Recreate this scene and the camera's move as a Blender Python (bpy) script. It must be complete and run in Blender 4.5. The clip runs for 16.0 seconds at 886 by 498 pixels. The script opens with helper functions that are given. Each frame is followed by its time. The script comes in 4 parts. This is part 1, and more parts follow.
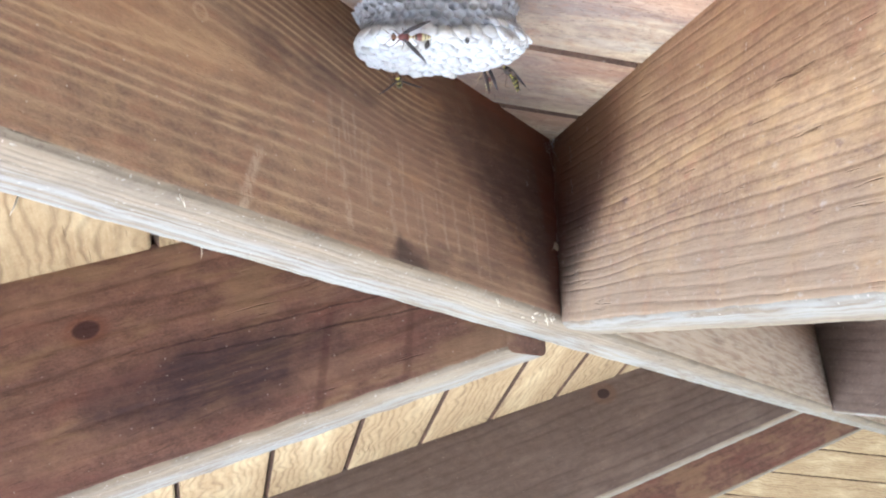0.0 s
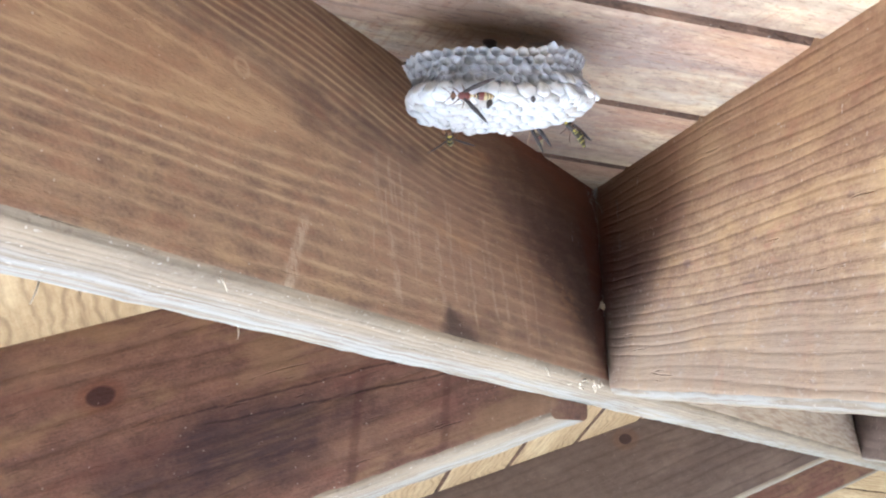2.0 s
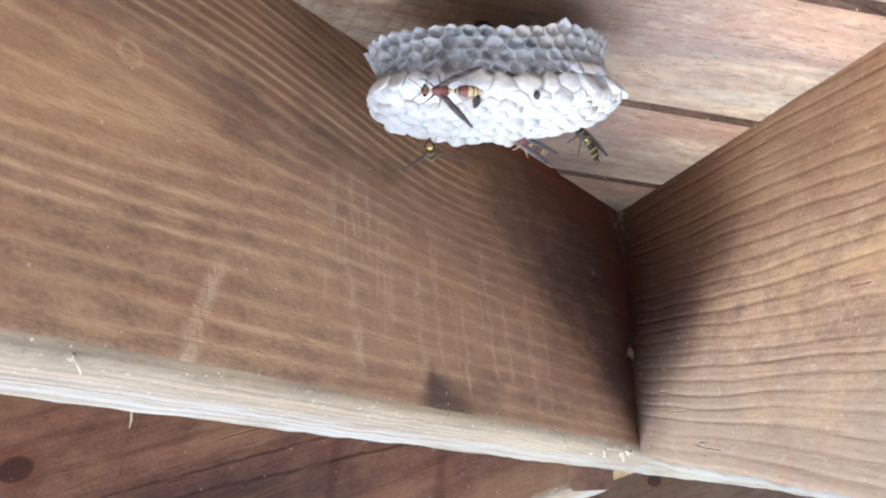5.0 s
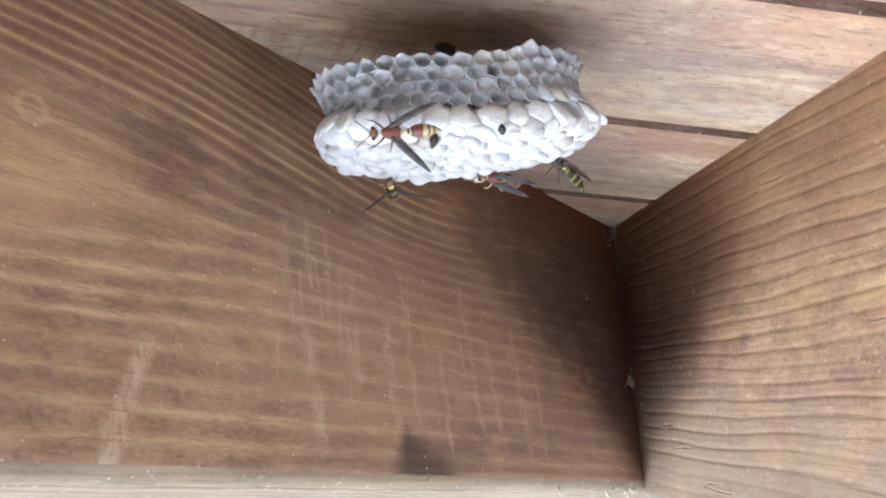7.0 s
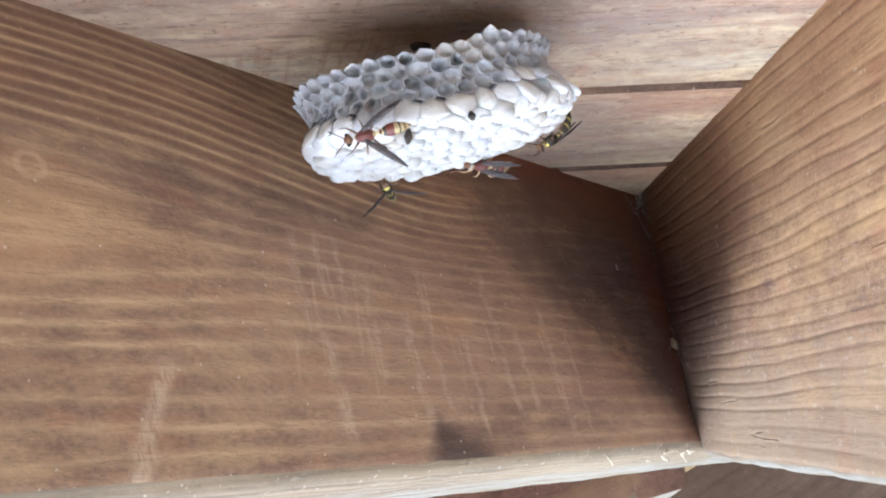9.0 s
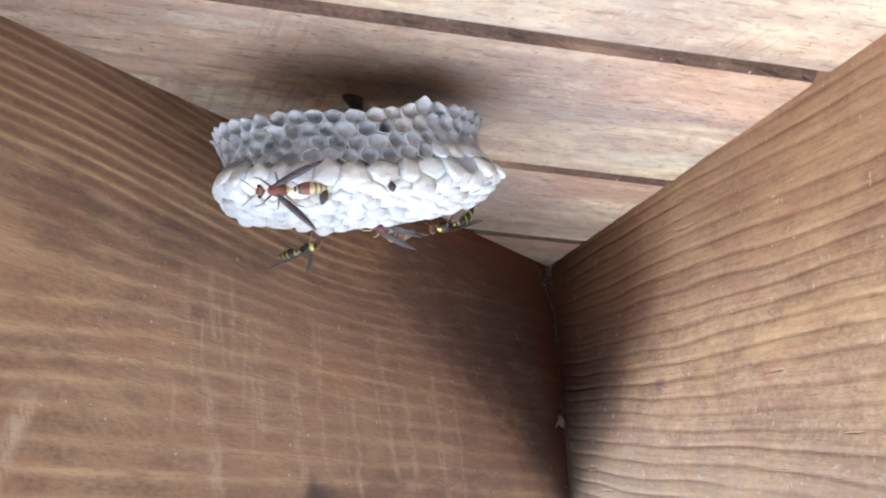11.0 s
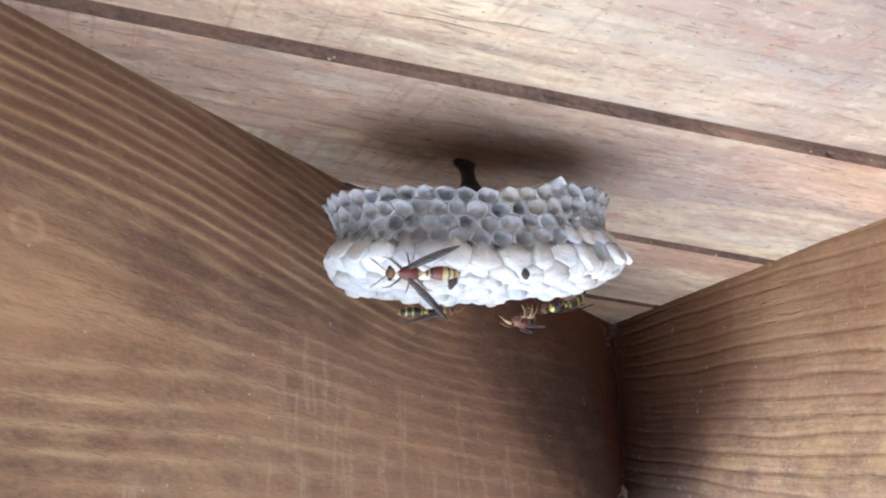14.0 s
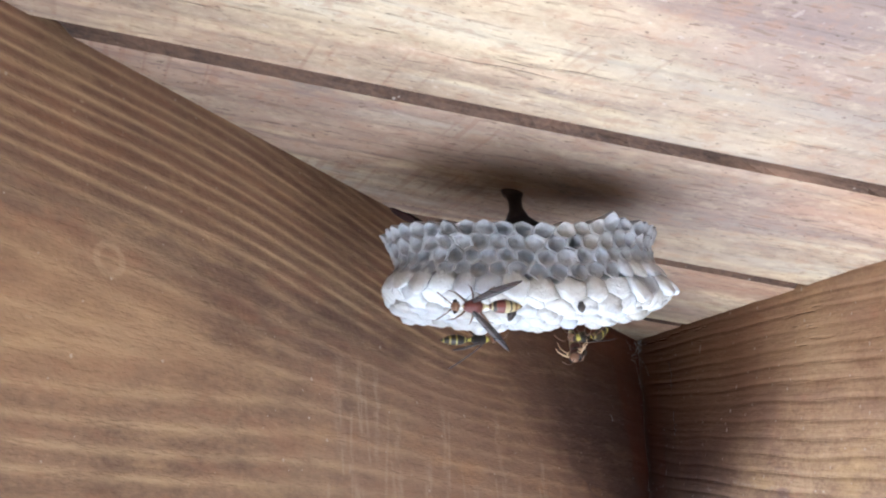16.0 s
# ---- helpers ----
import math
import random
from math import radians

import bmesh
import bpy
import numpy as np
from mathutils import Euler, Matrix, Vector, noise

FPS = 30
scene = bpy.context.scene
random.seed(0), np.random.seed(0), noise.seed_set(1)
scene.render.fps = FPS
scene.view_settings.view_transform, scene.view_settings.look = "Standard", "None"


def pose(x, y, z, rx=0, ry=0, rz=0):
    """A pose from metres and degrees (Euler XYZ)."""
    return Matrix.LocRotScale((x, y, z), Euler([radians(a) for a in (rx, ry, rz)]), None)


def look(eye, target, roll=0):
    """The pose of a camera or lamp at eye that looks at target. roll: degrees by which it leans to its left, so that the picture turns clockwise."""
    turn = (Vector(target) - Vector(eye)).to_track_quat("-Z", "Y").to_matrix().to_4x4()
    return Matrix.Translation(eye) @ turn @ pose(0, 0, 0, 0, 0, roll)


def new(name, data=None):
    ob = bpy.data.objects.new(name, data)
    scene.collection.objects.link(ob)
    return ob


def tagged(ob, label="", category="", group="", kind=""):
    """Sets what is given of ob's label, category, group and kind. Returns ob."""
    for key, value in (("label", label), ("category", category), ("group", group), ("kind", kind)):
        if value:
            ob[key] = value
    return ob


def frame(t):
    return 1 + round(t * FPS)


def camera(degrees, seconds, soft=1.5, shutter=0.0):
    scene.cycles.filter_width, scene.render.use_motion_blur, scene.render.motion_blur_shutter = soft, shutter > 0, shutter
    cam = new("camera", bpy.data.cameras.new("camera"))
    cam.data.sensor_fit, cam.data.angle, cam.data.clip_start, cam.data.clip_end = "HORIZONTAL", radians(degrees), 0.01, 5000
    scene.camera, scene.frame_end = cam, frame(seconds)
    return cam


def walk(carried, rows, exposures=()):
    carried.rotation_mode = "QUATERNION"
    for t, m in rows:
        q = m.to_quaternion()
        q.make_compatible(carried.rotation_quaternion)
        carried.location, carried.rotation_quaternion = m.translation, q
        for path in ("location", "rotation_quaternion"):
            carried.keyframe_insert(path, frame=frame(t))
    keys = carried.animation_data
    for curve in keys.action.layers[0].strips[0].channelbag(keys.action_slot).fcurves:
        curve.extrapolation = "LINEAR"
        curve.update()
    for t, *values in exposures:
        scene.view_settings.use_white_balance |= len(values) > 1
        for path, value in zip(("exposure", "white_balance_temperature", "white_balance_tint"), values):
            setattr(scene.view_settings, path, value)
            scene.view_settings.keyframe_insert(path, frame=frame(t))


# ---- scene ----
cam = camera(50.6, 16.0, soft=2.15)
# seconds, eye, Euler angles
PATH = [
    (0.0, -0.1716, -0.4911, 2.0502, 123.20, -1.35, -11.81),
    (0.5, -0.1858, -0.4835, 2.0548, 123.53, -2.00, -12.55),
    (1.0, -0.1930, -0.4788, 2.0612, 123.88, -2.10, -12.62),
    (1.5, -0.1916, -0.4719, 2.0738, 124.13, -1.83, -12.31),
    (2.0, -0.1914, -0.4666, 2.0880, 124.62, -1.69, -12.03),
    (2.5, -0.1822, -0.4552, 2.1030, 125.22, -1.87, -12.14),
    (3.0, -0.1821, -0.4464, 2.1146, 125.54, -2.02, -12.13),
    (3.5, -0.1723, -0.4286, 2.1298, 125.53, -1.98, -12.12),
    (4.0, -0.1688, -0.4167, 2.1369, 125.75, -2.45, -11.69),
    (4.5, -0.1660, -0.4058, 2.1424, 125.64, -2.51, -11.05),
    (7.0, -0.1513, -0.3829, 2.1806, 125.54, -0.14, -8.96),
    (7.5, -0.1390, -0.3790, 2.1747, 125.43, 2.21, -4.77),
    (8.0, -0.1373, -0.3744, 2.1672, 125.43, 5.56, 2.36),
    (8.5, -0.1211, -0.3805, 2.1667, 125.84, 6.45, 2.84),
    (9.0, -0.1329, -0.3899, 2.1722, 125.90, 4.36, -0.59),
    (9.5, -0.1332, -0.3961, 2.1761, 126.61, 2.32, -5.29),
    (12.0, -0.1258, -0.3787, 2.1898, 126.92, 0.16, -10.98),
    (12.5, -0.1229, -0.3644, 2.1902, 126.59, -0.33, -11.63),
    (13.0, -0.1338, -0.3695, 2.1949, 126.89, -1.25, -12.27),
    (13.5, -0.1528, -0.3826, 2.2028, 127.57, -2.19, -12.41),
    (14.0, -0.1605, -0.3852, 2.2082, 127.92, -2.62, -12.16),
    (14.5, -0.1772, -0.3873, 2.2108, 128.24, -2.94, -11.97),
    (15.0, -0.1824, -0.3961, 2.2168, 128.38, -3.28, -11.81),
    (15.5, -0.1827, -0.3974, 2.2180, 128.52, -3.14, -11.81),
    (16.0, -0.1761, -0.3932, 2.2081, 128.06, -3.07, -12.32),
]
EXPOSURES = [(0.0, 3.21, 5480, 7), (4.5, 3.23, 5480, 7), (7.0, 3.12, 5580, 7), (9.0, 3.2, 5560, 7), (12.5, 3.13, 5480, 7), (16.0, 3.08, 5480, 7)]
walk(cam, [(t, pose(x, y, z, rx, ry, rz)) for t, x, y, z, rx, ry, rz in PATH], EXPOSURES)

# ---- daylight ----
SUN_AZ, SUN_EL = radians(218), radians(63)
world = bpy.data.worlds.new("daylight")
scene.world = world
world.use_nodes = True
sky = world.node_tree.nodes.new("ShaderNodeTexSky")
sky.sky_type, sky.sun_disc = "NISHITA", False
sky.sun_elevation, sky.sun_rotation = SUN_EL, radians(90) - SUN_AZ
background = world.node_tree.nodes["Background"]
background.inputs["Strength"].default_value = 0.06
world.node_tree.links.new(sky.outputs[0], background.inputs["Color"])
sun = new("sun", bpy.data.lights.new("sun", "SUN"))
sun.data.energy, sun.data.angle, sun.data.color = 5.0, radians(0.53), (1.0, 0.97, 0.94)
toward = Vector((math.cos(SUN_AZ) * math.cos(SUN_EL), math.sin(SUN_AZ) * math.cos(SUN_EL), math.sin(SUN_EL)))
sun.matrix_world = look(toward * 20, (0, 0, 0))


# ---- material helpers ----
class Num:
    """A shader value with arithmetic."""

    def __init__(self, tree, socket):
        self.tree, self.socket = tree, socket

    def op(self, kind, *others, clamp=False):
        node = self.tree.nodes.new("ShaderNodeMath")
        node.operation, node.use_clamp = kind, clamp
        for i, v in enumerate((self, *others)):
            put(self.tree, v, node.inputs[i])
        return Num(self.tree, node.outputs[0])

    def __add__(self, o): return self.op("ADD", o)
    def __radd__(self, o): return self.op("ADD", o)
    def __sub__(self, o): return self.op("SUBTRACT", o)
    def __rsub__(self, o): return (self * -1) + o
    def __mul__(self, o): return self.op("MULTIPLY", o)
    def __rmul__(self, o): return self.op("MULTIPLY", o)
    def __truediv__(self, o): return self.op("DIVIDE", o)
    def __pow__(self, o): return self.op("POWER", o)
    def sin(self): return self.op("SINE")
    def abs(self): return self.op("ABSOLUTE")
    def sqrt(self): return self.op("SQRT")
    def exp(self): return self.op("EXPONENT")
    def low(self, o): return self.op("MINIMUM", o)
    def high(self, o): return self.op("MAXIMUM", o)
    def clip(self): return self.op("ADD", 0.0, clamp=True)

    def ramp(self, lo, hi):
        """0 at lo, 1 at hi, smooth between."""
        node = self.tree.nodes.new("ShaderNodeMapRange")
        node.interpolation_type = "SMOOTHSTEP"
        flip = lo > hi
        put(self.tree, self, node.inputs["Value"])
        node.inputs["From Min"].default_value, node.inputs["From Max"].default_value = (hi, lo) if flip else (lo, hi)
        node.inputs["To Min"].default_value, node.inputs["To Max"].default_value = (1, 0) if flip else (0, 1)
        return Num(self.tree, node.outputs["Result"])


def put(tree, v, inp):
    if isinstance(v, Num):
        tree.links.new(v.socket, inp)
    else:
        inp.default_value = v


def vec(x, y, z):
    tree = next(v.tree for v in (x, y, z) if isinstance(v, Num))
    node = tree.nodes.new("ShaderNodeCombineXYZ")
    for i, v in enumerate((x, y, z)):
        put(tree, v, node.inputs[i])
    return Num(tree, node.outputs[0])


def grain(v, scale=1.0, detail=3.0, rough=0.55):
    node = v.tree.nodes.new("ShaderNodeTexNoise")
    put(v.tree, v, node.inputs["Vector"])
    node.inputs["Scale"].default_value, node.inputs["Detail"].default_value, node.inputs["Roughness"].default_value = scale, detail, rough
    return Num(v.tree, node.outputs[0])


def blend(fac, a, b, kind="MIX"):
    node = fac.tree.nodes.new("ShaderNodeMix")
    node.data_type, node.blend_type, node.clamp_factor = "RGBA", kind, True
    put(fac.tree, fac, node.inputs[0])
    for v, i in ((a, 6), (b, 7)):
        put(fac.tree, v if isinstance(v, Num) else (*v, 1.0), node.inputs[i])
    return Num(fac.tree, node.outputs[2])


def material(name):
    m = bpy.data.materials.new(name)
    m.use_nodes = True
    tree = m.node_tree
    node = tree.nodes.new("ShaderNodeTexCoord")
    split = tree.nodes.new("ShaderNodeSeparateXYZ")
    tree.links.new(node.outputs["Object"], split.inputs[0])
    return m, tree, [Num(tree, split.outputs[i]) for i in range(3)]


def finish(tree, colour, rough=0.7, relief=None, depth=0.001, specular=0.3, metal=0.0, subsurface=0.0):
    shader = tree.nodes["Principled BSDF"]
    put(tree, colour if isinstance(colour, Num) else (*colour, 1.0), shader.inputs["Base Color"])
    put(tree, rough, shader.inputs["Roughness"])
    shader.inputs["Specular IOR Level"].default_value, shader.inputs["Metallic"].default_value = specular, metal
    if subsurface:
        shader.inputs["Subsurface Weight"].default_value = subsurface
        shader.inputs["Subsurface Radius"].default_value = (0.003, 0.003, 0.003)
        shader.inputs["Subsurface Scale"].default_value = 1.0
    if relief is not None:
        node = tree.nodes.new("ShaderNodeBump")
        node.inputs["Distance"].default_value, node.inputs["Strength"].default_value = depth, 1.0
        put(tree, relief, node.inputs["Height"])
        tree.links.new(node.outputs[0], shader.inputs["Normal"])


def shuffled(tree, x, amount):
    node = tree.nodes.new("ShaderNodeObjectInfo")
    return x + Num(tree, node.outputs["Random"]) * amount


def spot(x, h, cx, ch, rx, rh, wobble, soft=0.5):
    """A soft-edged patch of its own outline, for stains and painted shade."""
    d = (((x - cx) / rx) ** 2.0 + ((h - ch) / rh) ** 2.0).sqrt() + wobble
    return d.ramp(1 + soft, 1 - soft)


def rgb(r, g, b):
    """Linear colour from a display colour of 0 to 255."""
    return tuple(((c / 255 + 0.055) / 1.055) ** 2.4 if c > 10 else c / 255 / 12.92 for c in (r, g, b))


def timber(name, pale, mid, dark, rings=150.0, warp=0.006, seed=0.0, cross=2, contrast=0.6, field=None, marks=None, random_shift=False,
           fibre=0.5, cracks=0.0, specks=0.25, rough=0.72, ring_scale=6.0, sharp=2.2, light_lines=False, dirt=0.8, streak=30.0):
    """Sawn wood with growth lines along the local x axis."""
    m, tree, xyz = material(name)
    x, h, w = xyz[0], xyz[cross], xyz[3 - cross]
    if random_shift:
        x, w = shuffled(tree, x, 37.0), shuffled(tree, w, 11.0)
    x0, h0 = xyz[0], xyz[cross]
    bend = grain(vec(x * ring_scale + seed, w * 6.0, h * 16.0), 1.0, 2.0) - 0.5
    g = h + bend * warp * 2.0
    if field:
        g = field(x0, h0, g)
    wave = (g * (rings * 6.2832) + (grain(vec(x * 3.0, w * 3.0, h * 40.0 + seed), 1.0, 1.0) - 0.5) * 5.0).sin() * 0.5 + 0.5
    strength = grain(vec(x * 6.0, w * 9.0 + seed, h * 70.0), 1.0, 3.0).ramp(0.28, 0.62) * 0.75 + 0.25
    fine = grain(vec(x * streak, w * 420.0, h * 420.0 + seed * 3.0), 1.0, 3.0, 0.7)
    wide = grain(vec(x * 7.0 + seed, w * 20.0, h * 22.0), 1.0, 4.0, 0.6)
    mottle = grain(vec(x * 70.0 + seed, w * 90.0, h * 90.0), 1.0, 5.0, 0.7)
    pores = grain(vec(x * 520.0, w * 700.0, h * 700.0 + seed), 1.0, 2.0, 0.7)
    line = (wave ** sharp) * strength * (fine.ramp(0.30, 0.56) * 0.7 + 0.3)
    tone = (fine - 0.5) * fibre + (mottle - 0.5) * dirt + (pores - 0.5) * dirt * 0.6 + (wide - 0.5) * 0.8 + 0.42
    colour = blend(tone.clip(), dark, mid)
    colour = blend((line * contrast).clip(), colour, pale if light_lines else tuple(c * 0.62 for c in dark))
    colour = blend((wide.ramp(0.50, 0.78) * 0.45), colour, pale)
    relief = fine * 0.5 + line * (0.15 if light_lines else -0.6) + wide * 0.3 + mottle * 0.5 + pores * 0.25
    if cracks:
        split = grain(vec(x * 26.0, w * 300.0, h * 330.0 + seed), 1.0, 2.0, 0.5).ramp(0.66, 0.74) * grain(vec(x * 9.0, w * 9.0, h * 30.0 + seed), 1.0, 1.0).ramp(0.48, 0.6)
        colour = blend(split * cracks, colour, tuple(c * 0.3 for c in dark))
        relief = relief - split * 1.5
    if marks:
        colour = marks(x0, h0, w, colour, wide, fine)
    if specks:
        dots = grain(vec(x * 560.0, w * 560.0, h * 560.0 + seed), 1.0, 0.0).ramp(0.80, 0.84)
        colour = blend(dots * specks * 1.6, colour, (0.62, 0.55, 0.48))
    finish(tree, colour, (fine * 0.2 + (rough - 0.1)), relief, 0.0006, 0.25)
    return m


# ---- materials ----
def hip_field(x, h, g):
    # the growth lines sag over the middle of the board and part round a pale tongue lower down the slope
    sag = (((x + 0.15) / 0.075) ** 2.0 * -1.0).exp() * h.ramp(0.05, 0.095) * 0.016
    tongue = (x * -1.0 - 0.235).high(0.0) * 0.16 * (((h - 0.068) / 0.03) ** 2.0 * -1.0).exp()
    side = (h - 0.068) / (((h - 0.068) ** 2.0) + 0.00004).sqrt()
    return g + sag - tongue * side


def hip_marks(x, h, w, colour, wide, fine):
    wob = (grain(vec(x * 60.0, w, h * 60.0), 1.0, 3.0) - 0.5) * 1.3
    front = w.ramp(0.012, 0.004)
    # strong pale growth lines along the upper part of the board
    g = hip_field(x, h, h + (grain(vec(x * 6.0 + 1.3, w * 6.0, h * 16.0), 1.0, 2.0) - 0.5) * 0.008)
    wave = (g * 119.0 + g * g * 5580.0 + (grain(vec(x * 5.0, w, h * 50.0), 1.0, 3.0) - 0.5) * 6.5).sin() * 0.5 + 0.5
    upper = (h + x * 0.08 + wob * 0.006).ramp(0.062, 0.078) * x.ramp(-0.09, -0.15) * front
    worn_line = (grain(vec(x * 26.0, w, h * 300.0), 1.0, 3.0, 0.6).ramp(0.32, 0.55) * 0.6 + 0.4) * (grain(vec(x * 2.5, w, h * 130.0 + 2.0), 1.0, 2.0, 0.6).ramp(0.34, 0.62) * 0.85 + 0.3)
    colour = blend((wave * -1.0 + 1.0) * upper * 0.48, colour, rgb(104, 76, 60))
    colour = blend((wave ** 4.0) * upper * worn_line * 0.7, colour, rgb(202, 174, 136))
    tongue = spot(x, h, -0.345, 0.069, 0.085, 0.018, wob, 0.5)
    rim = spot(x, h, -0.325, 0.076, 0.115, 0.026, wob, 0.4) * (tongue * -1.0 + 1.0) * h.ramp(0.066, 0.076)
    colour = blend(rim * 0.5, colour, rgb(92, 74, 66))
    colour = blend(tongue * 0.35, colour, rgb(164, 128, 94))
    hue = grain(vec(x * 34.0 + 4.0, w, h * 90.0), 1.0, 4.0, 0.7)
    colour = blend(hue.ramp(0.50, 0.64) * 0.26, colour, rgb(148, 102, 78))
    colour = blend(hue.ramp(0.46, 0.36) * 0.3, colour, rgb(176, 148, 112))
    mud = grain(vec(x * 22.0 + 8.0, w, h * 34.0), 1.0, 5.0, 0.75)
    worn = x.ramp(-0.27, -0.17) * h.ramp(0.105, 0.07) * front
    colour = blend(worn * (mud.ramp(0.35, 0.6) * 0.45 + 0.2), colour, rgb(140, 111, 92))
    # weathering and shade painted towards the joint, a sooty spot by the lower edge
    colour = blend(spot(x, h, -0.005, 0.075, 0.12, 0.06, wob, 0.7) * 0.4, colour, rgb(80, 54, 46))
    colour = blend(spot(x, h, -0.01, 0.128, 0.075, 0.020, wob, 0.5) * 0.6 * front, colour, rgb(118, 66, 40))
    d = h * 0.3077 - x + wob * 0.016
    patchy = grain(vec(x * 26.0 + h * 30.0, w, h * 60.0 - x * 20.0), 1.0, 4.0, 0.7)
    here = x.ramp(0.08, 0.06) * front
    # fan of darker wood that also carries the corner's shade
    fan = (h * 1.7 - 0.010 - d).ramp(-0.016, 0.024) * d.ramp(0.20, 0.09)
    colour = blend(fan * here * (patchy.ramp(0.3, 0.62) * 0.4 + 0.38), colour, rgb(60, 42, 42))
    streaky = patchy.ramp(0.3, 0.62) * 0.35 + 0.62
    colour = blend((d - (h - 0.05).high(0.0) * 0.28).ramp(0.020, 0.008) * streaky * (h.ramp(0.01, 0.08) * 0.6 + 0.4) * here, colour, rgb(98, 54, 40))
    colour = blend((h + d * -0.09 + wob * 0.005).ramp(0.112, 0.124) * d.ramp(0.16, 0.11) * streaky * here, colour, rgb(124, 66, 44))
    soot = (h * -1.0 + 0.021 - ((x + 0.174).high(0.0) * 0.75).high((x + 0.174) * -1.5) + wob * 0.020).ramp(-0.003, 0.010)
    colour = blend(soot * 0.85 * front, colour, rgb(50, 43, 43))
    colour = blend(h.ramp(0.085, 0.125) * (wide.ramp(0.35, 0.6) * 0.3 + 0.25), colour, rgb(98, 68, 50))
    smear = grain(vec(x * 9.0 + 3.0, w, h * 30.0), 1.0, 5.0, 0.7)
    colour = blend(smear.ramp(0.52, 0.66) * 0.5, colour, rgb(92, 72, 64))
    colour = blend(smear.ramp(0.44, 0.32) * 0.35, colour, rgb(176, 136, 96))
    # scrapes across the grain
    scrapes = None
    for cx, lean, lo, hi, width, power in ((-0.277, 0.42, 0.001, 0.031, 0.0030, 0.75), (-0.2195, 0.02, 0.050, 0.076, 0.0022, 0.3), (-0.214, 0.0, 0.012, 0.040, 0.0026, 0.5),
                                           (-0.209, 0.03, 0.055, 0.076, 0.0012, 0.4), (-0.202, 0.1, 0.05, 0.075, 0.0012, 0.4), (-0.193, 0.06, 0.03, 0.062, 0.0014, 0.32), (-0.178, 0.05, 0.015, 0.050, 0.0020, 0.38),
                                           (-0.166, 0.03, 0.02, 0.07, 0.0014, 0.3), (-0.150, 0.06, 0.012, 0.045, 0.0016, 0.36), (-0.129, 0.02, 0.018, 0.07, 0.0018, 0.36),
                                           (-0.118, 0.06, 0.02, 0.05, 0.0016, 0.34), (-0.098, 0.06, 0.01, 0.06, 0.0016, 0.32), (-0.085, 0.1, 0.01, 0.05, 0.0012, 0.25)):
        centre = x - (h - (lo + hi) / 2) * lean - cx + (grain(vec(h * 160.0, x * 30.0, cx * 50.0), 1.0, 2.0) - 0.5) * 0.006
        one = (centre / width).abs().ramp(1.5, 0.3) * h.ramp(lo - 0.004, lo + 0.003) * h.ramp(hi + 0.006, hi - 0.004) * power
        scrapes = one if scrapes is None else scrapes.high(one)
    chips = grain(vec(x * 330.0 + h * 150.0, w, h * 420.0 - x * 120.0), 1.0, 2.0, 0.6).ramp(0.66, 0.72) * grain(vec(x * 30.0, w, h * 30.0 + 4.0), 1.0, 2.0).ramp(0.42, 0.6)
    scrapes = scrapes.high(chips * 0.45)
    pick = random.Random(31)
    for _ in range(14):
        cx, mid, half, lean = pick.choice((-0.214, -0.2, -0.16, -0.125, -0.1)) + pick.gauss(0, 0.008), pick.uniform(0.03, 0.065), pick.uniform(0.006, 0.02), pick.uniform(-0.05, 0.2)
        one = ((x - (h - mid) * lean - cx) / 0.0008).abs().ramp(1.4, 0.2) * ((h - mid) / half).abs().ramp(1.1, 0.8) * pick.uniform(0.2, 0.4)
        scrapes = scrapes.high(one)
    broken = grain(vec(x * 520.0, w, h * 150.0), 1.0, 4.0, 0.7).ramp(0.34, 0.56) * grain(vec(x * 60.0, w, h * 45.0), 1.0, 2.0).ramp(0.22, 0.50)
    colour = blend((scrapes * broken * front * 1.05).clip(), colour, rgb(176, 156, 134))
    # past the jack rafter the board is bare and bleached
    colour = blend(x.ramp(0.030, 0.060) * (grain(vec(x * 18.0, w, h * 190.0), 1.0, 4.0, 0.6).ramp(0.35, 0.6) * 0.55 + 0.3) * h.ramp(0.13, 0.05), colour, rgb(196, 184, 166))
    ring = ((((x + 0.298) ** 2.0 + (h - 0.083) ** 2.0).sqrt() - 0.0035) / 0.0010).abs().ramp(1.3, 0.4)
    return blend(ring * 0.3 * front, colour, rgb(190, 165, 135))


